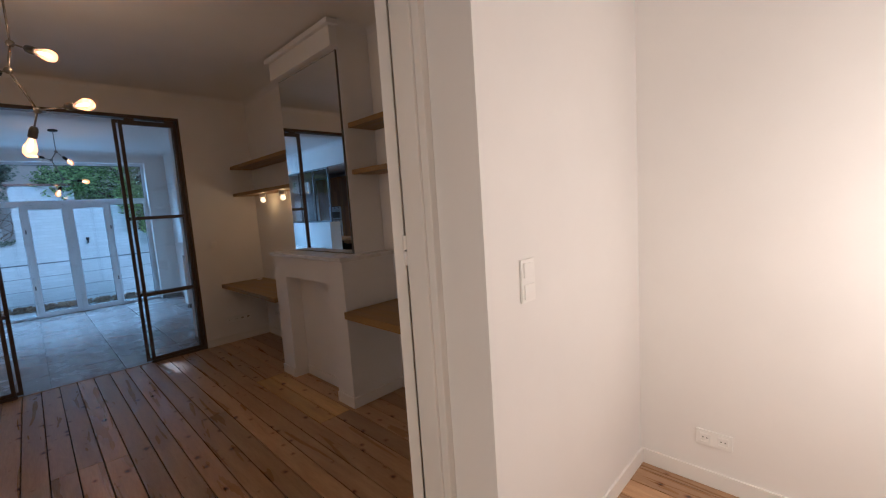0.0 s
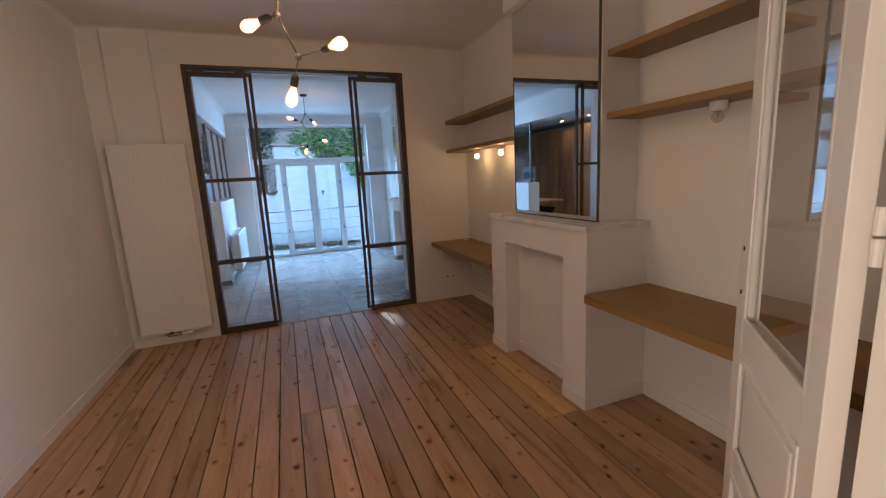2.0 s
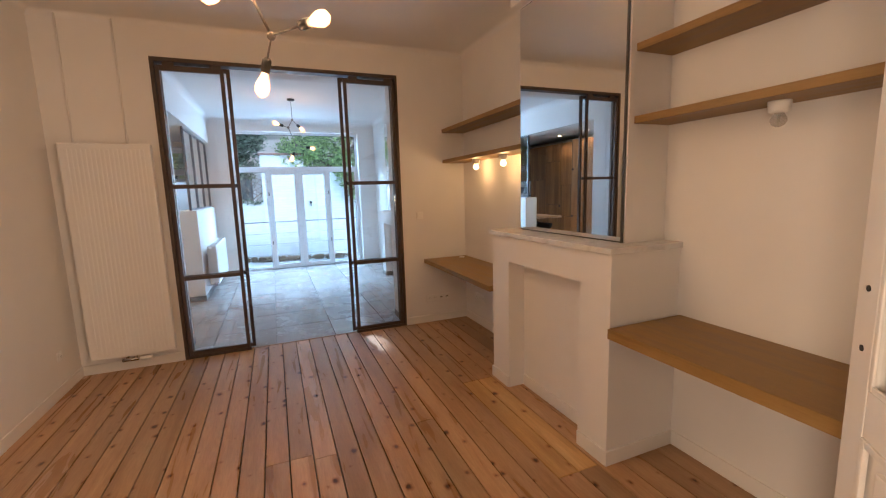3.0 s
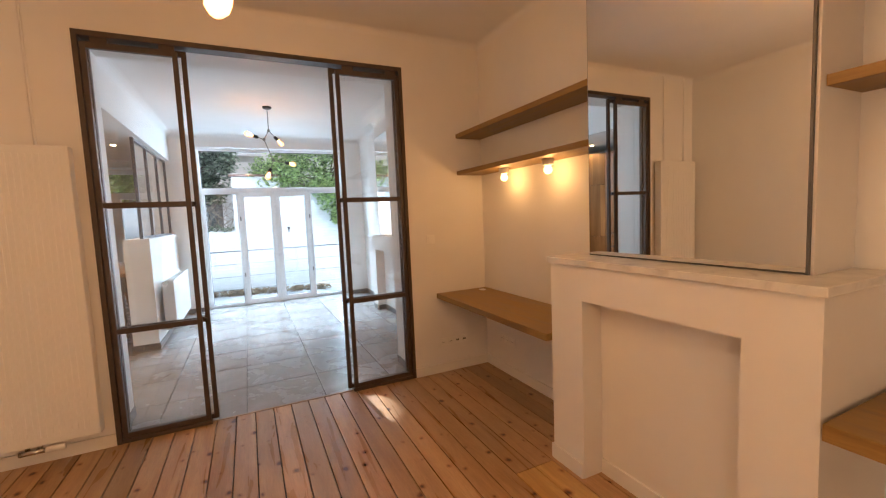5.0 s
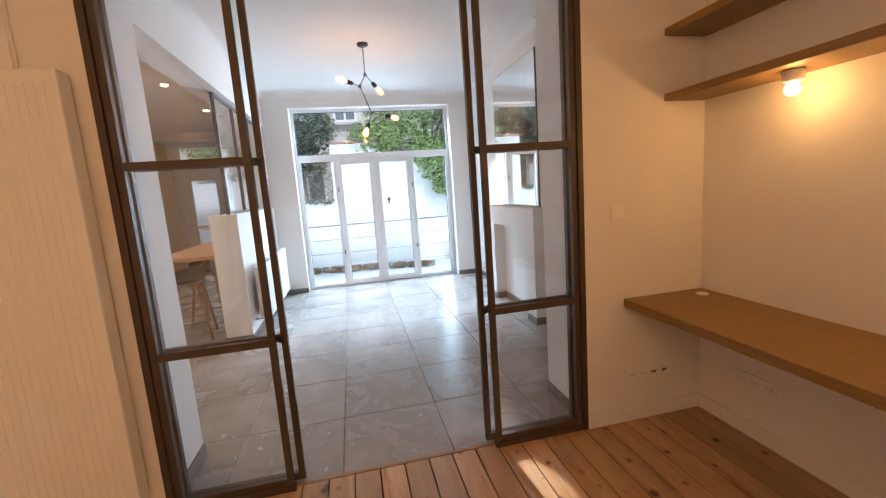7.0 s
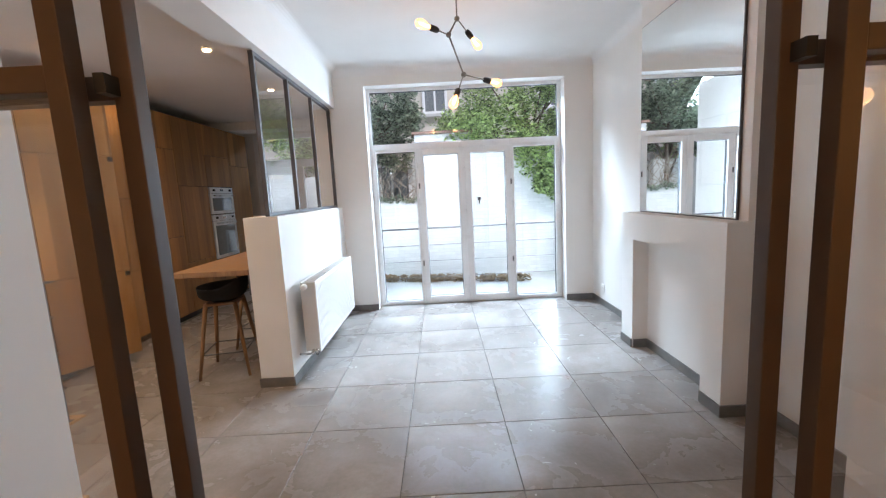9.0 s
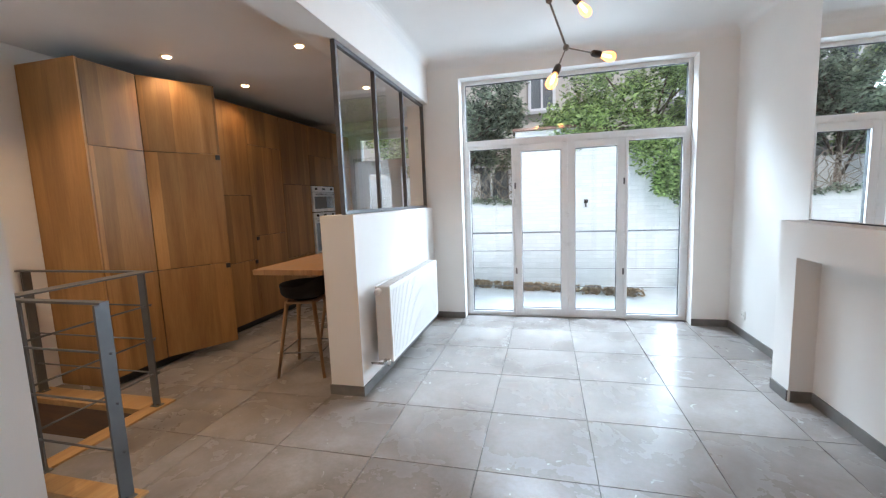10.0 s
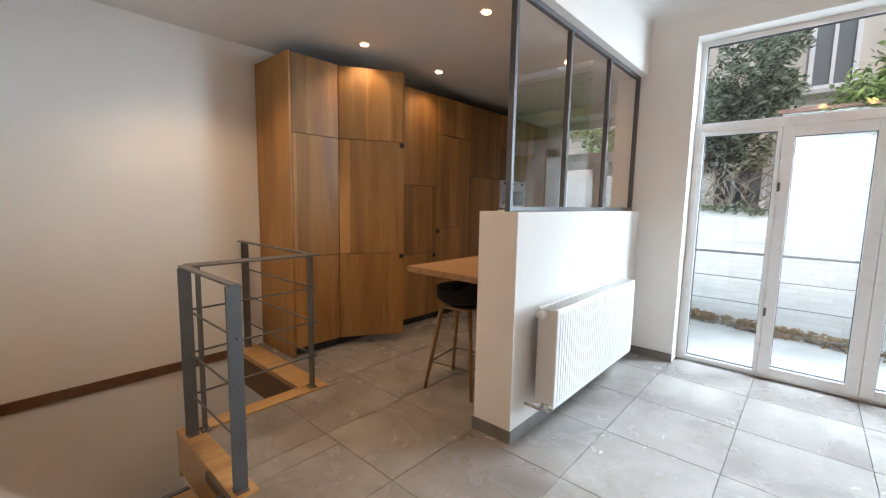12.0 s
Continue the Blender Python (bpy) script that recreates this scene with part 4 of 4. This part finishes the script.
rl = thing("stair_railing", (-2.3, 7.0, 0.012), "grey painted flat steel railing around the stairwell", "railing")
RA, RB, RC, RD = (-2.235, 6.735), (-1.56, 6.735), (-2.295, 7.54), (-3.47, 7.57)
RH = 1.0
for (px, py), along in ((RA, "x"), (RB, "x"), ((-2.235, 6.802), "y"), (RC, "y"), (RD, "x")):
    wx, wy = (0.030, 0.006) if along == "y" else (0.008, 0.030)
    if (px, py) == RB:
        wx, wy = 0.007, 0.033
    if (px, py) == RA:
        wx, wy = 0.006, 0.033
    part("post", boxes((px - wx, px + wx, py - wy, py + wy, 0.012, RH - 0.008), bev=0.001), GREYSTEEL, rl)
    part("foot_plate", boxes((px - 0.035, px + 0.035, py - 0.028, py + 0.028, 0.012, 0.018), bev=0.001), GREYSTEEL, rl)
    for s in (-0.022, 0.022):
        part("bolt", tubes(((px + s, py - 0.016, 0.018), (px + s, py - 0.016, 0.027), 0.008), seg=6), CHROME, rl)
part("handrail", boxes((RA[0] - 0.03, RB[0] + 0.026, RA[1] - 0.022, RA[1] + 0.02, RH - 0.008, RH + 0.004), bev=0.001), GREYSTEEL, rl)
part("handrail", boxes((RC[0] - 0.03, RA[0] + 0.03, RA[1] + 0.021, RC[1] + 0.02, RH - 0.007, RH + 0.003), bev=0.001), GREYSTEEL, rl)
part("handrail", boxes((RD[0] - 0.03, RC[0] - 0.031, RC[1] - 0.02, RC[1] + 0.021, RH - 0.008, RH + 0.004), bev=0.001), GREYSTEEL, rl)
for k in (1, 2, 3):
    z = RH - 0.25 * k
    part("rod", tubes(((RA[0] - 0.02, RA[1] + 0.008, z), (RB[0] + 0.02, RB[1] + 0.008, z), 0.006)), GREYSTEEL, rl, smooth=True)
    part("rod", tubes(((RA[0], RA[1] + 0.03, z), (RC[0], RC[1] + 0.05, z), 0.006)), GREYSTEEL, rl, smooth=True)
    part("rod", tubes(((RD[0] - 0.02, 7.56, z), (RC[0] + 0.03, 7.56, z), 0.006)), GREYSTEEL, rl, smooth=True)

# unseen globe and cord, added around the front room's fill lamp
cl = thing("hanging_lamp", (1.75, -0.75, HC1), "unseen white globe lamp added to light the front room", "lamp")
part("mount", lathe([(0.07, 0.0), (0.07, -0.02), (0.02, -0.03), (0.02, -0.05)], Matrix.Translation((1.75, -0.75, HC1))), PLASTIC, cl, smooth=True)
part("cord", tubes(((1.75, -0.75, 1.51), (1.75, -0.75, HC1 - 0.04), 0.004)), BLACK, cl, smooth=True)
bm = bmesh.new()
bmesh.ops.create_uvsphere(bm, u_segments=24, v_segments=12, radius=0.13, matrix=Matrix.Translation((1.75, -0.75, 1.40)))
part("shade", bm, SPOTGLOW, cl, "glowing globe of the added front room lamp", smooth=True).visible_shadow = False

# ---- switches and sockets ----


def plate(name, at, normal, w, h, label, cat, keys=0, holes=0, dark=()):
    """A plate at a place on a wall; normal: 'x-', 'y-', 'x+'."""
    t = thing(name, at, label, cat)
    turn = {"y-": 0, "x-": -90, "x+": 90}[normal]
    m = Matrix.Translation(at) @ Matrix.Rotation(radians(turn), 4, "Z")

    def add(nm, rows, material, bev=0.002, lab=""):
        bm = boxes(*rows, bev=bev)
        bm.transform(m)
        part(nm, bm, material, t, lab)
    add("plate", [(-w / 2, w / 2, -0.009, -0.0005, -h / 2, h / 2)], PLASTIC)
    for i in range(keys):
        z0 = -h / 2 + h * i / keys
        add("rocker", [(-w / 2 + 0.012, w / 2 - 0.012, -0.014, -0.008, z0 + 0.012, z0 + h / keys - 0.012)], PLASTIC)
    for i in range(holes):
        xc = -w / 2 + w * (i + 0.5) / holes
        add("insert", [(xc - 0.021, xc + 0.021, -0.0105, -0.0085, -0.021, 0.021)], PLASTIC, 0.004)
        if i in dark:
            add("socket_hole", [(xc - 0.014, xc - 0.002, -0.0115, -0.0095, -0.008, 0.008), (xc + 0.002, xc + 0.014, -0.0115, -0.0095, -0.008, 0.008)], BLACK, 0.001)
            continue
        bm = tubes(((xc - 0.009, -0.0107, 0), (xc - 0.009, -0.009, 0), 0.0035), ((xc + 0.009, -0.0107, 0), (xc + 0.009, -0.009, 0), 0.0035))
        bm.transform(m)
        part("socket_hole", bm, BLACK, t)


plate("light_switch", (1.70, YS0, 1.25), "y-", 0.08, 0.08, "square white light switch beside the steel doors", "switch", 1)
plate("wall_socket", (1.89, YS0, 0.285), "y-", 0.29, 0.072, "row of four white sockets and network outlets under the desk", "socket", 0, 4, (2, 3))
plate("wall_socket", (XR, 5.11, 0.315), "x-", 0.23, 0.075, "row of three white sockets under the desk", "socket", 0, 3)
plate("wall_socket", (2.46, 0.40, 0.265), "x-", 0.16, 0.08, "double white socket low on the wall", "socket", 0, 2)
plate("light_switch", (1.345, YD0, 1.27), "y-", 0.085, 0.155, "double white light switch beside the doorway", "switch", 2)
plate("wall_socket", (XR2, 9.69, 0.22), "x-", 0.08, 0.08, "single white socket low beside the window", "socket", 0, 1)
plate("wall_socket", (XL, 5.13, 0.31), "x+", 0.07, 0.07, "single white socket on the plain wall", "socket", 0, 1)
plate("wall_socket", (HX1 - 0.11, 9.86, 1.42), "y-", 0.075, 0.075, "small switch plate by the glass screen", "switch", 1)

# ---- courtyard ----
PANEGREY = mat("grey_reflecting_pane", (0.17, 0.19, 0.20), 0.10)
TERRACE = mat("pale_terrace_stone", (0.5, 0.5, 0.49), 0.8)
vv = coords(TERRACE, shift=False)
shade(TERRACE, ramp(TERRACE, noise_tex(TERRACE, vv, 3, 6), [(0.3, (0.42, 0.42, 0.41)), (0.7, (0.55, 0.55, 0.54))]))
bump(TERRACE, noise_tex(TERRACE, vv, 60, 3), 0.3, 0.004)
WHITEBRICK = mat("whitewashed_brick", (0.66, 0.66, 0.65), 0.85)
wb = coords(WHITEBRICK, shift=False, rot=(math.pi / 2, 0, 0))
bt = nd(WHITEBRICK, "ShaderNodeTexBrick", Scale=1.0)
bt.inputs["Brick Width"].default_value, bt.inputs["Row Height"].default_value, bt.inputs["Mortar Size"].default_value = 0.22, 0.068, 0.006
wire(WHITEBRICK, wb, bt.inputs["Vector"])
for key, col in (("Color1", (0.60, 0.60, 0.59)), ("Color2", (0.53, 0.53, 0.52)), ("Mortar", (0.51, 0.51, 0.50))):
    bt.inputs[key].default_value = (*col, 1)
moss = noise_tex(WHITEBRICK, wb, 1.3, 5)
shade(WHITEBRICK, mix(WHITEBRICK, span(WHITEBRICK, moss, 0.5, 0.75, 0, 0.25), bt.outputs["Color"], (0.40, 0.41, 0.33)))
bump(WHITEBRICK, bt.outputs["Fac"], -0.4, 0.006)
RENDERED = paint("grey_beige_render", (0.66, 0.62, 0.55), 0.9, 0.12, 0.4)
COPING = mat("red_clay_coping", (0.22, 0.13, 0.10), 0.85)
LITTER = mat("dry_leaf_bed", (0.16, 0.09, 0.045), 0.95)
shade(LITTER, ramp(LITTER, noise_tex(LITTER, coords(LITTER, shift=False), 22, 6), [(0.3, (0.11, 0.07, 0.035)), (0.55, (0.28, 0.19, 0.10)), (0.75, (0.42, 0.33, 0.20))]))
BARK = mat("grey_brown_bark", (0.12, 0.09, 0.065), 0.9)
bump(BARK, noise_tex(BARK, coords(BARK, (1, 1, 0.2), False), 40, 4), 0.6, 0.01)


def leafmat(name, dark, light):
    m = mat(name, light, 0.45)
    geo = nd(m, "ShaderNodeNewGeometry")
    # wide random range puts sunlit leaves and dark gaps into the colour
    c = ramp(m, geo.outputs["Random Per Island"], [(0.0, dark), (1.0, light)])
    shade(m, c)
    b = m.node_tree.nodes["Principled BSDF"]
    b.inputs["Subsurface Weight"].default_value = 0.0
    b.inputs["Transmission Weight"].default_value = 0.0
    tl = nd(m, "ShaderNodeBsdfTranslucent")
    wire(m, c, tl.inputs["Color"])
    ms = nd(m, "ShaderNodeMixShader")
    ms.inputs[0].default_value = 0.38
    wire(m, b.outputs[0], ms.inputs[1])
    wire(m, tl.outputs[0], ms.inputs[2])
    wire(m, ms.outputs[0], m.node_tree.nodes["Material Output"].inputs["Surface"])
    return m


LEAF = leafmat("bright_green_leaf", (0.025, 0.06, 0.015), (0.55, 0.72, 0.26))
LEAF_DARK = leafmat("dark_evergreen_leaf", (0.025, 0.045, 0.028), (0.40, 0.48, 0.34))
solid("ground", boxes((-60, 60, 10.32, 90, -0.5, -0.16), (-60, -4.0, -60, 10.32, -0.5, -0.16), (3.2, 60, -60, 10.32, -0.5, -0.16), (-4.0, 3.2, -60, -3.7, -0.5, -0.16)), TERRACE, "pale stone courtyard ground", "ground")
GWY = 12.75
wl = thing("garden_wall", (1.5, GWY + 0.12, -0.16), "whitewashed brick garden wall with clay coping", "wall", kind="structure")
part("masonry", boxes((-0.92, -0.05, GWY + 0.01, GWY + 0.24, -0.3, 1.34), (-0.05, 1.0, GWY, GWY + 0.25, -0.3, 2.55), (1.0, 5.5, GWY + 0.004, GWY + 0.25, -0.3, 2.2)), WHITEBRICK, wl)
part("coping", boxes((-0.10, 1.05, GWY - 0.04, GWY + 0.29, 2.552, 2.60), bev=0.01), COPING, wl, "weathered clay coping tiles")
part("wall_return", boxes((-4.6, -0.95, 14.2, 14.45, -0.3, 1.95)), WHITEBRICK, wl)
solid("garden_wall_side", boxes((3.1, 3.35, 10.32, GWY, -0.3, 2.3)), WHITEBRICK, "whitewashed side wall of the courtyard", "wall")


def leaf_cloud(blobs, count, size, seed):
    """Many small folded leaves spread through overlapping uneven clumps."""
    rnd = random.Random(seed)
    vs, fs = [], []
    for _ in range(count):
        cx, cy, cz, r = blobs[rnd.randrange(len(blobs))]
        d = Vector((rnd.gauss(0, 1), rnd.gauss(0, 1), rnd.gauss(0, 1))).normalized()
        p = Vector((cx, cy, cz)) + d * r * (0.55 + 0.5 * rnd.random()) * (0.8 + 0.4 * noise.noise(d * 2.5 + Vector((cx, cy, cz))))
        s = size * (0.6 + 0.8 * rnd.random())
        q = Euler((rnd.uniform(-0.9, 0.9), rnd.uniform(-0.9, 0.9), rnd.uniform(0, 6.28))).to_matrix()
        k = len(vs)
        for c in ((0, -s, 0), (s * 0.42, 0, s * 0.12), (0, s, -s * 0.1), (-s * 0.42, 0, s * 0.12)):
            vs.append(p + q @ Vector(c))
        fs += [(k, k + 1, k + 2), (k, k + 2, k + 3)]
    me = bpy.data.meshes.new("leaves")
    me.from_pydata(vs, [], fs)
    bm = bmesh.new()
    bm.from_mesh(me)
    bpy.data.meshes.remove(me)
    return bm


def tree(name, foot, height, blobs, count, size, leaf, seed, label):
    t = thing(name, foot, label, "tree")
    rnd = random.Random(seed)
    bm = bmesh.new()
    f = Vector(foot)
    mid = f + Vector((0.06, 0.03, height * 0.5))
    tube(bm, f, mid, 0.09, 0.065, 10)
    top = f + Vector((-0.03, 0.05, height))
    tube(bm, mid, top, 0.065, 0.03, 10)
    part("trunk", bm, BARK, t, smooth=True)
    for cx, cy, cz, r in blobs:
        bm = bmesh.new()
        tube(bm, f.lerp(top, 0.45 + 0.4 * rnd.random()), (cx, cy, cz), 0.028, 0.008, 7)
        part("limb", bm, BARK, t, smooth=True)
    crown = part("crown", leaf_cloud(blobs, count, size, seed), leaf, t, "crown of many small leaves")
    crown["kind"] = "stuff"
    return t


rnd = random.Random(5)
tree("garden_tree", (2.2, 13.5, -0.16), 3.6, [(1.3 + rnd.uniform(-0.55, 1.9), 13.3 + rnd.uniform(-0.5, 0.5), 2.9 + rnd.uniform(-0.75, 0.8), 0.42 + 0.2 * rnd.random()) for _ in range(20)] + [(2.2, 12.6, 2.0, 0.45), (2.5, 12.6, 1.75, 0.4), (2.0, 12.62, 2.3, 0.4), (2.6, 12.6, 1.5, 0.34), (2.35, 12.62, 1.55, 0.25)], 26000, 0.045, LEAF, 1, "leafy bright green tree over the garden wall")
tree("garden_tree", (-1.3, 14.2, -0.16), 3.6, [(-1.0 + rnd.uniform(-0.9, 0.75), 14.0 + rnd.uniform(-0.5, 0.5), 3.15 + rnd.uniform(-0.8, 0.85), 0.38 + 0.2 * rnd.random()) for _ in range(15)], 14000, 0.055, LEAF_DARK, 2, "dark evergreen tree behind the garden wall")
TWIG = mat("pale_grey_twig", (0.30, 0.26, 0.21), 0.9)
bm = bmesh.new()
for i in range(26):
    p = Vector((-0.9 + 0.75 * rnd.random(), 13.2 + 0.4 * rnd.random(), 1.35))
    for _ in range(4):
        q = p + Vector((rnd.uniform(-0.3, 0.3), rnd.uniform(-0.1, 0.1), rnd.uniform(0.05, 0.25)))
        tube(bm, p, q, 0.008, 0.005, 5)
        p = q
solid("bare_shrub", bm, TWIG, "tangle of bare grey twigs above the low wall", "shrub", "stuff", True)
tub = []
for _ in range(70):
    sx = rnd.uniform(-0.9, 1.9)
    tub.append((sx, GWY - 0.16 - (sx + 0.9) * 0.22 + rnd.uniform(-0.09, 0.07), -0.10, 0.09))
tree("garden_tree", (-2.6, 15.0, -0.16), 3.6, [(-2.4 + rnd.uniform(-1.2, 1.0), 14.7 + rnd.uniform(-0.4, 0.4), 3.0 + rnd.uniform(-0.9, 0.8), 0.4 + 0.2 * rnd.random()) for _ in range(14)], 11000, 0.05, LEAF, 3, "light green tree behind the kitchen door")
solid("leaf_litter", leaf_cloud(tub, 4200, 0.03, 9), LITTER, "strip of dry brown leaves along the wall foot", "leaves", "stuff")

ivy = [(-0.9 + 0.05 * i, GWY - 0.02, 1.37 + rnd.uniform(-0.06, 0.05), 0.06) for i in range(17)]
solid("ivy", leaf_cloud(ivy, 420, 0.028, 21), LEAF_DARK, "fringe of small green ivy along the low wall top", "ivy", "stuff")
sprig = [(0.62 + 0.035 * i + rnd.uniform(-0.02, 0.02), GWY - 0.03, 2.5 - 0.045 * i, 0.035) for i in range(9)] + [(0.75 + 0.06 * i, GWY - 0.02, 2.5 + rnd.uniform(-0.03, 0.02), 0.05) for i in range(8)]
solid("ivy", leaf_cloud(sprig, 420, 0.026, 22), LEAF, "thin ivy sprig hanging down the white wall", "ivy", "stuff")
wlamp = thing("wall_light", (1.12, GWY - 0.004, 1.28), "small dark wall lamp on the white garden wall", "lamp")
part("back_plate", boxes((1.09, 1.15, GWY - 0.016, GWY - 0.001, 1.28, 1.34), bev=0.003), BLACK, wlamp)
part("lamp_head", tubes(((1.12, GWY - 0.016, 1.31), (1.12, GWY - 0.08, 1.31), 0.03)), BLACK, wlamp, smooth=True)
part("bracket", tubes(((1.12, GWY - 0.03, 1.21), (1.12, GWY - 0.03, 1.29), 0.012)), BLACK, wlamp, smooth=True)
hs = thing("house", (0.5, 17.5, -0.16), "grey-beige rendered neighbouring house with white windows", "house")
part("wall", boxes((-9, 9, 17.5, 18.0, -0.3, 9.0)), RENDERED, hs)
for x0, z0 in ((0.0, 3.78), (3.4, 3.78), (-3.4, 3.78)):
    w = part("window", boxes((x0, x0 + 0.08, 17.40, 17.5, z0, z0 + 1.6), (x0 + 0.66, x0 + 0.74, 17.40, 17.5, z0, z0 + 1.6), (x0 + 0.08, x0 + 0.66, 17.40, 17.5, z0, z0 + 0.08), (x0 + 0.08, x0 + 0.66, 17.40, 17.5, z0 + 1.52, z0 + 1.6), (x0 + 0.34, x0 + 0.40, 17.41, 17.5, z0 + 0.08, z0 + 1.52)), PVC, hs)
    part("pane", boxes((x0 + 0.08, x0 + 0.66, 17.46, 17.49, z0 + 0.08, z0 + 1.52)), PANEGREY, w)
    part("sill", boxes((x0 - 0.08, x0 + 0.82, 17.34, 17.5, z0 - 0.08, z0)), WHITEBRICK, w)
an = thing("garden_annex", (-1.2, 15.2, -0.16), "low white annex with a barred window behind the wall", "house")
part("wall", boxes((-3.4, 0.0, 15.0, 15.3, -0.3, 2.3)), WHITEBRICK, an)
aw = part("window", boxes((-1.25, -1.18, 14.95, 15.0, 1.3, 2.2), (-0.37, -0.30, 14.95, 15.0, 1.3, 2.2), (-1.18, -0.37, 14.95, 15.0, 2.13, 2.2), (-1.18, -0.37, 14.95, 15.0, 1.3, 1.37), (-0.80, -0.75, 14.955, 15.0, 1.37, 2.13)), PVC, an, "white window frame")
part("pane", boxes((-1.18, -0.37, 14.97, 14.985, 1.37, 2.13)), PANEGREY, aw)
for i in range(6):
    part("bar", boxes((-1.16 + i * 0.15, -1.13 + i * 0.15, 14.90, 14.93, 1.3, 2.2)), DARKSTEEL, an)

tr = thing("terrace_railing", (0.7, 11.2, -0.16), "slim terrace railing with horizontal steel cables", "railing")
for x in (-0.80, 0.72, 2.9):
    part("post", boxes((x - 0.018, x + 0.018, 11.19, 11.21, -0.16, 0.94), bev=0.002), GREYSTEEL, tr)
for k, z in enumerate((0.92, 0.66, 0.41, 0.15)):
    part("cable", tubes(((-0.82, 11.2, z), (2.95, 11.2, z), 0.012 if k == 0 else 0.004)), GREYSTEEL, tr, smooth=True)

end = [Vector((-0.80, 11.2, 0.92)), Vector((-0.74, 11.15, 0.80)), Vector((-0.68, 11.05, 0.55)), Vector((-0.66, 11.0, 0.25)), Vector((-0.66, 11.0, -0.16))]
bm = bmesh.new()
for a, b in zip(end, end[1:]):
    tube(bm, a, b, 0.014)
part("end_brace", bm, CHROME, tr, "bent pale steel end of the railing", smooth=True)

# ---- floor pieces ----
rnd = random.Random(11)
W = 0.131
boards, pale = [], []
n = 0
x = -1.934
while x < 2.7:
    x0, x1 = x, x + W - 0.007
    cuts = [-3.6, 0.9 + 0.16 * ((n * 7) % 3), 5.5]
    if n in (15, 16):
        cuts.insert(2, 3.46)
    elif n % 5 == 2:
        cuts.insert(2, 2.2 + 2.6 * rnd.random())
    for a, b in zip(cuts, cuts[1:]):
        if 1.39 < x0 + 0.02 and x1 < 1.79 and a < 3.9 and b > 2.7 and b - a > 0.6:
            if a < 2.7:
                boards.append((x0, x1, a + 0.001, 2.70))
            if (x0, x1, 2.703, 3.897) not in pale:
                pale.append((x0, x1, 2.703, 3.897))
            if b > 3.9:
                boards.append((x0, x1, 3.90, b - 0.001))
        else:
            boards.append((x0, x1, a + 0.001, b - 0.001))
    x += W
    n += 1
pieces("floorboard", boards, -0.028, 0.0, PINE, wood_floor, 0.0004)
pieces("floorboard", pale, -0.028, 0.0, PINE_PALE, wood_floor, 0.002)

TX, TY, S = 0.10, 6.08, 0.601
grid_x = [KX] + [TX + S * k for k in range(-6, 4)] + [XR2]
grid_y = [5.523] + [TY + S * k for k in range(0, 11)] + [KY]
tiles = []
for gx0, gx1 in zip(grid_x, grid_x[1:]):
    for gy0, gy1 in zip(grid_y, grid_y[1:]):
        cells = [(gx0, gx1, gy0, gy1)]
        for hx, hy in ((-1.56, 6.80), (-2.24, 7.645)):
            out = []
            for a, b, c, d in cells:
                if a < hx and c < hy:
                    if b > hx:
                        out.append((hx, b, c, d))
                    if d > hy:
                        out.append((a, min(b, hx), hy, d))
                else:
                    out.append((a, b, c, d))
            cells = out
        for a, b, c, d in cells:
            if b - a < 0.02 or d - c < 0.02 or (a >= HX0 - 0.3 and c > YW + 0.2) or (b < -0.72 and d < 6.0 and a > -1.5):
                continue
            tiles.append((a + 0.002, b - 0.002, c + 0.002, d - 0.002))
pieces("floor_tile", tiles, -0.012, 0.0, TILE, tile_floor, 0.0012)
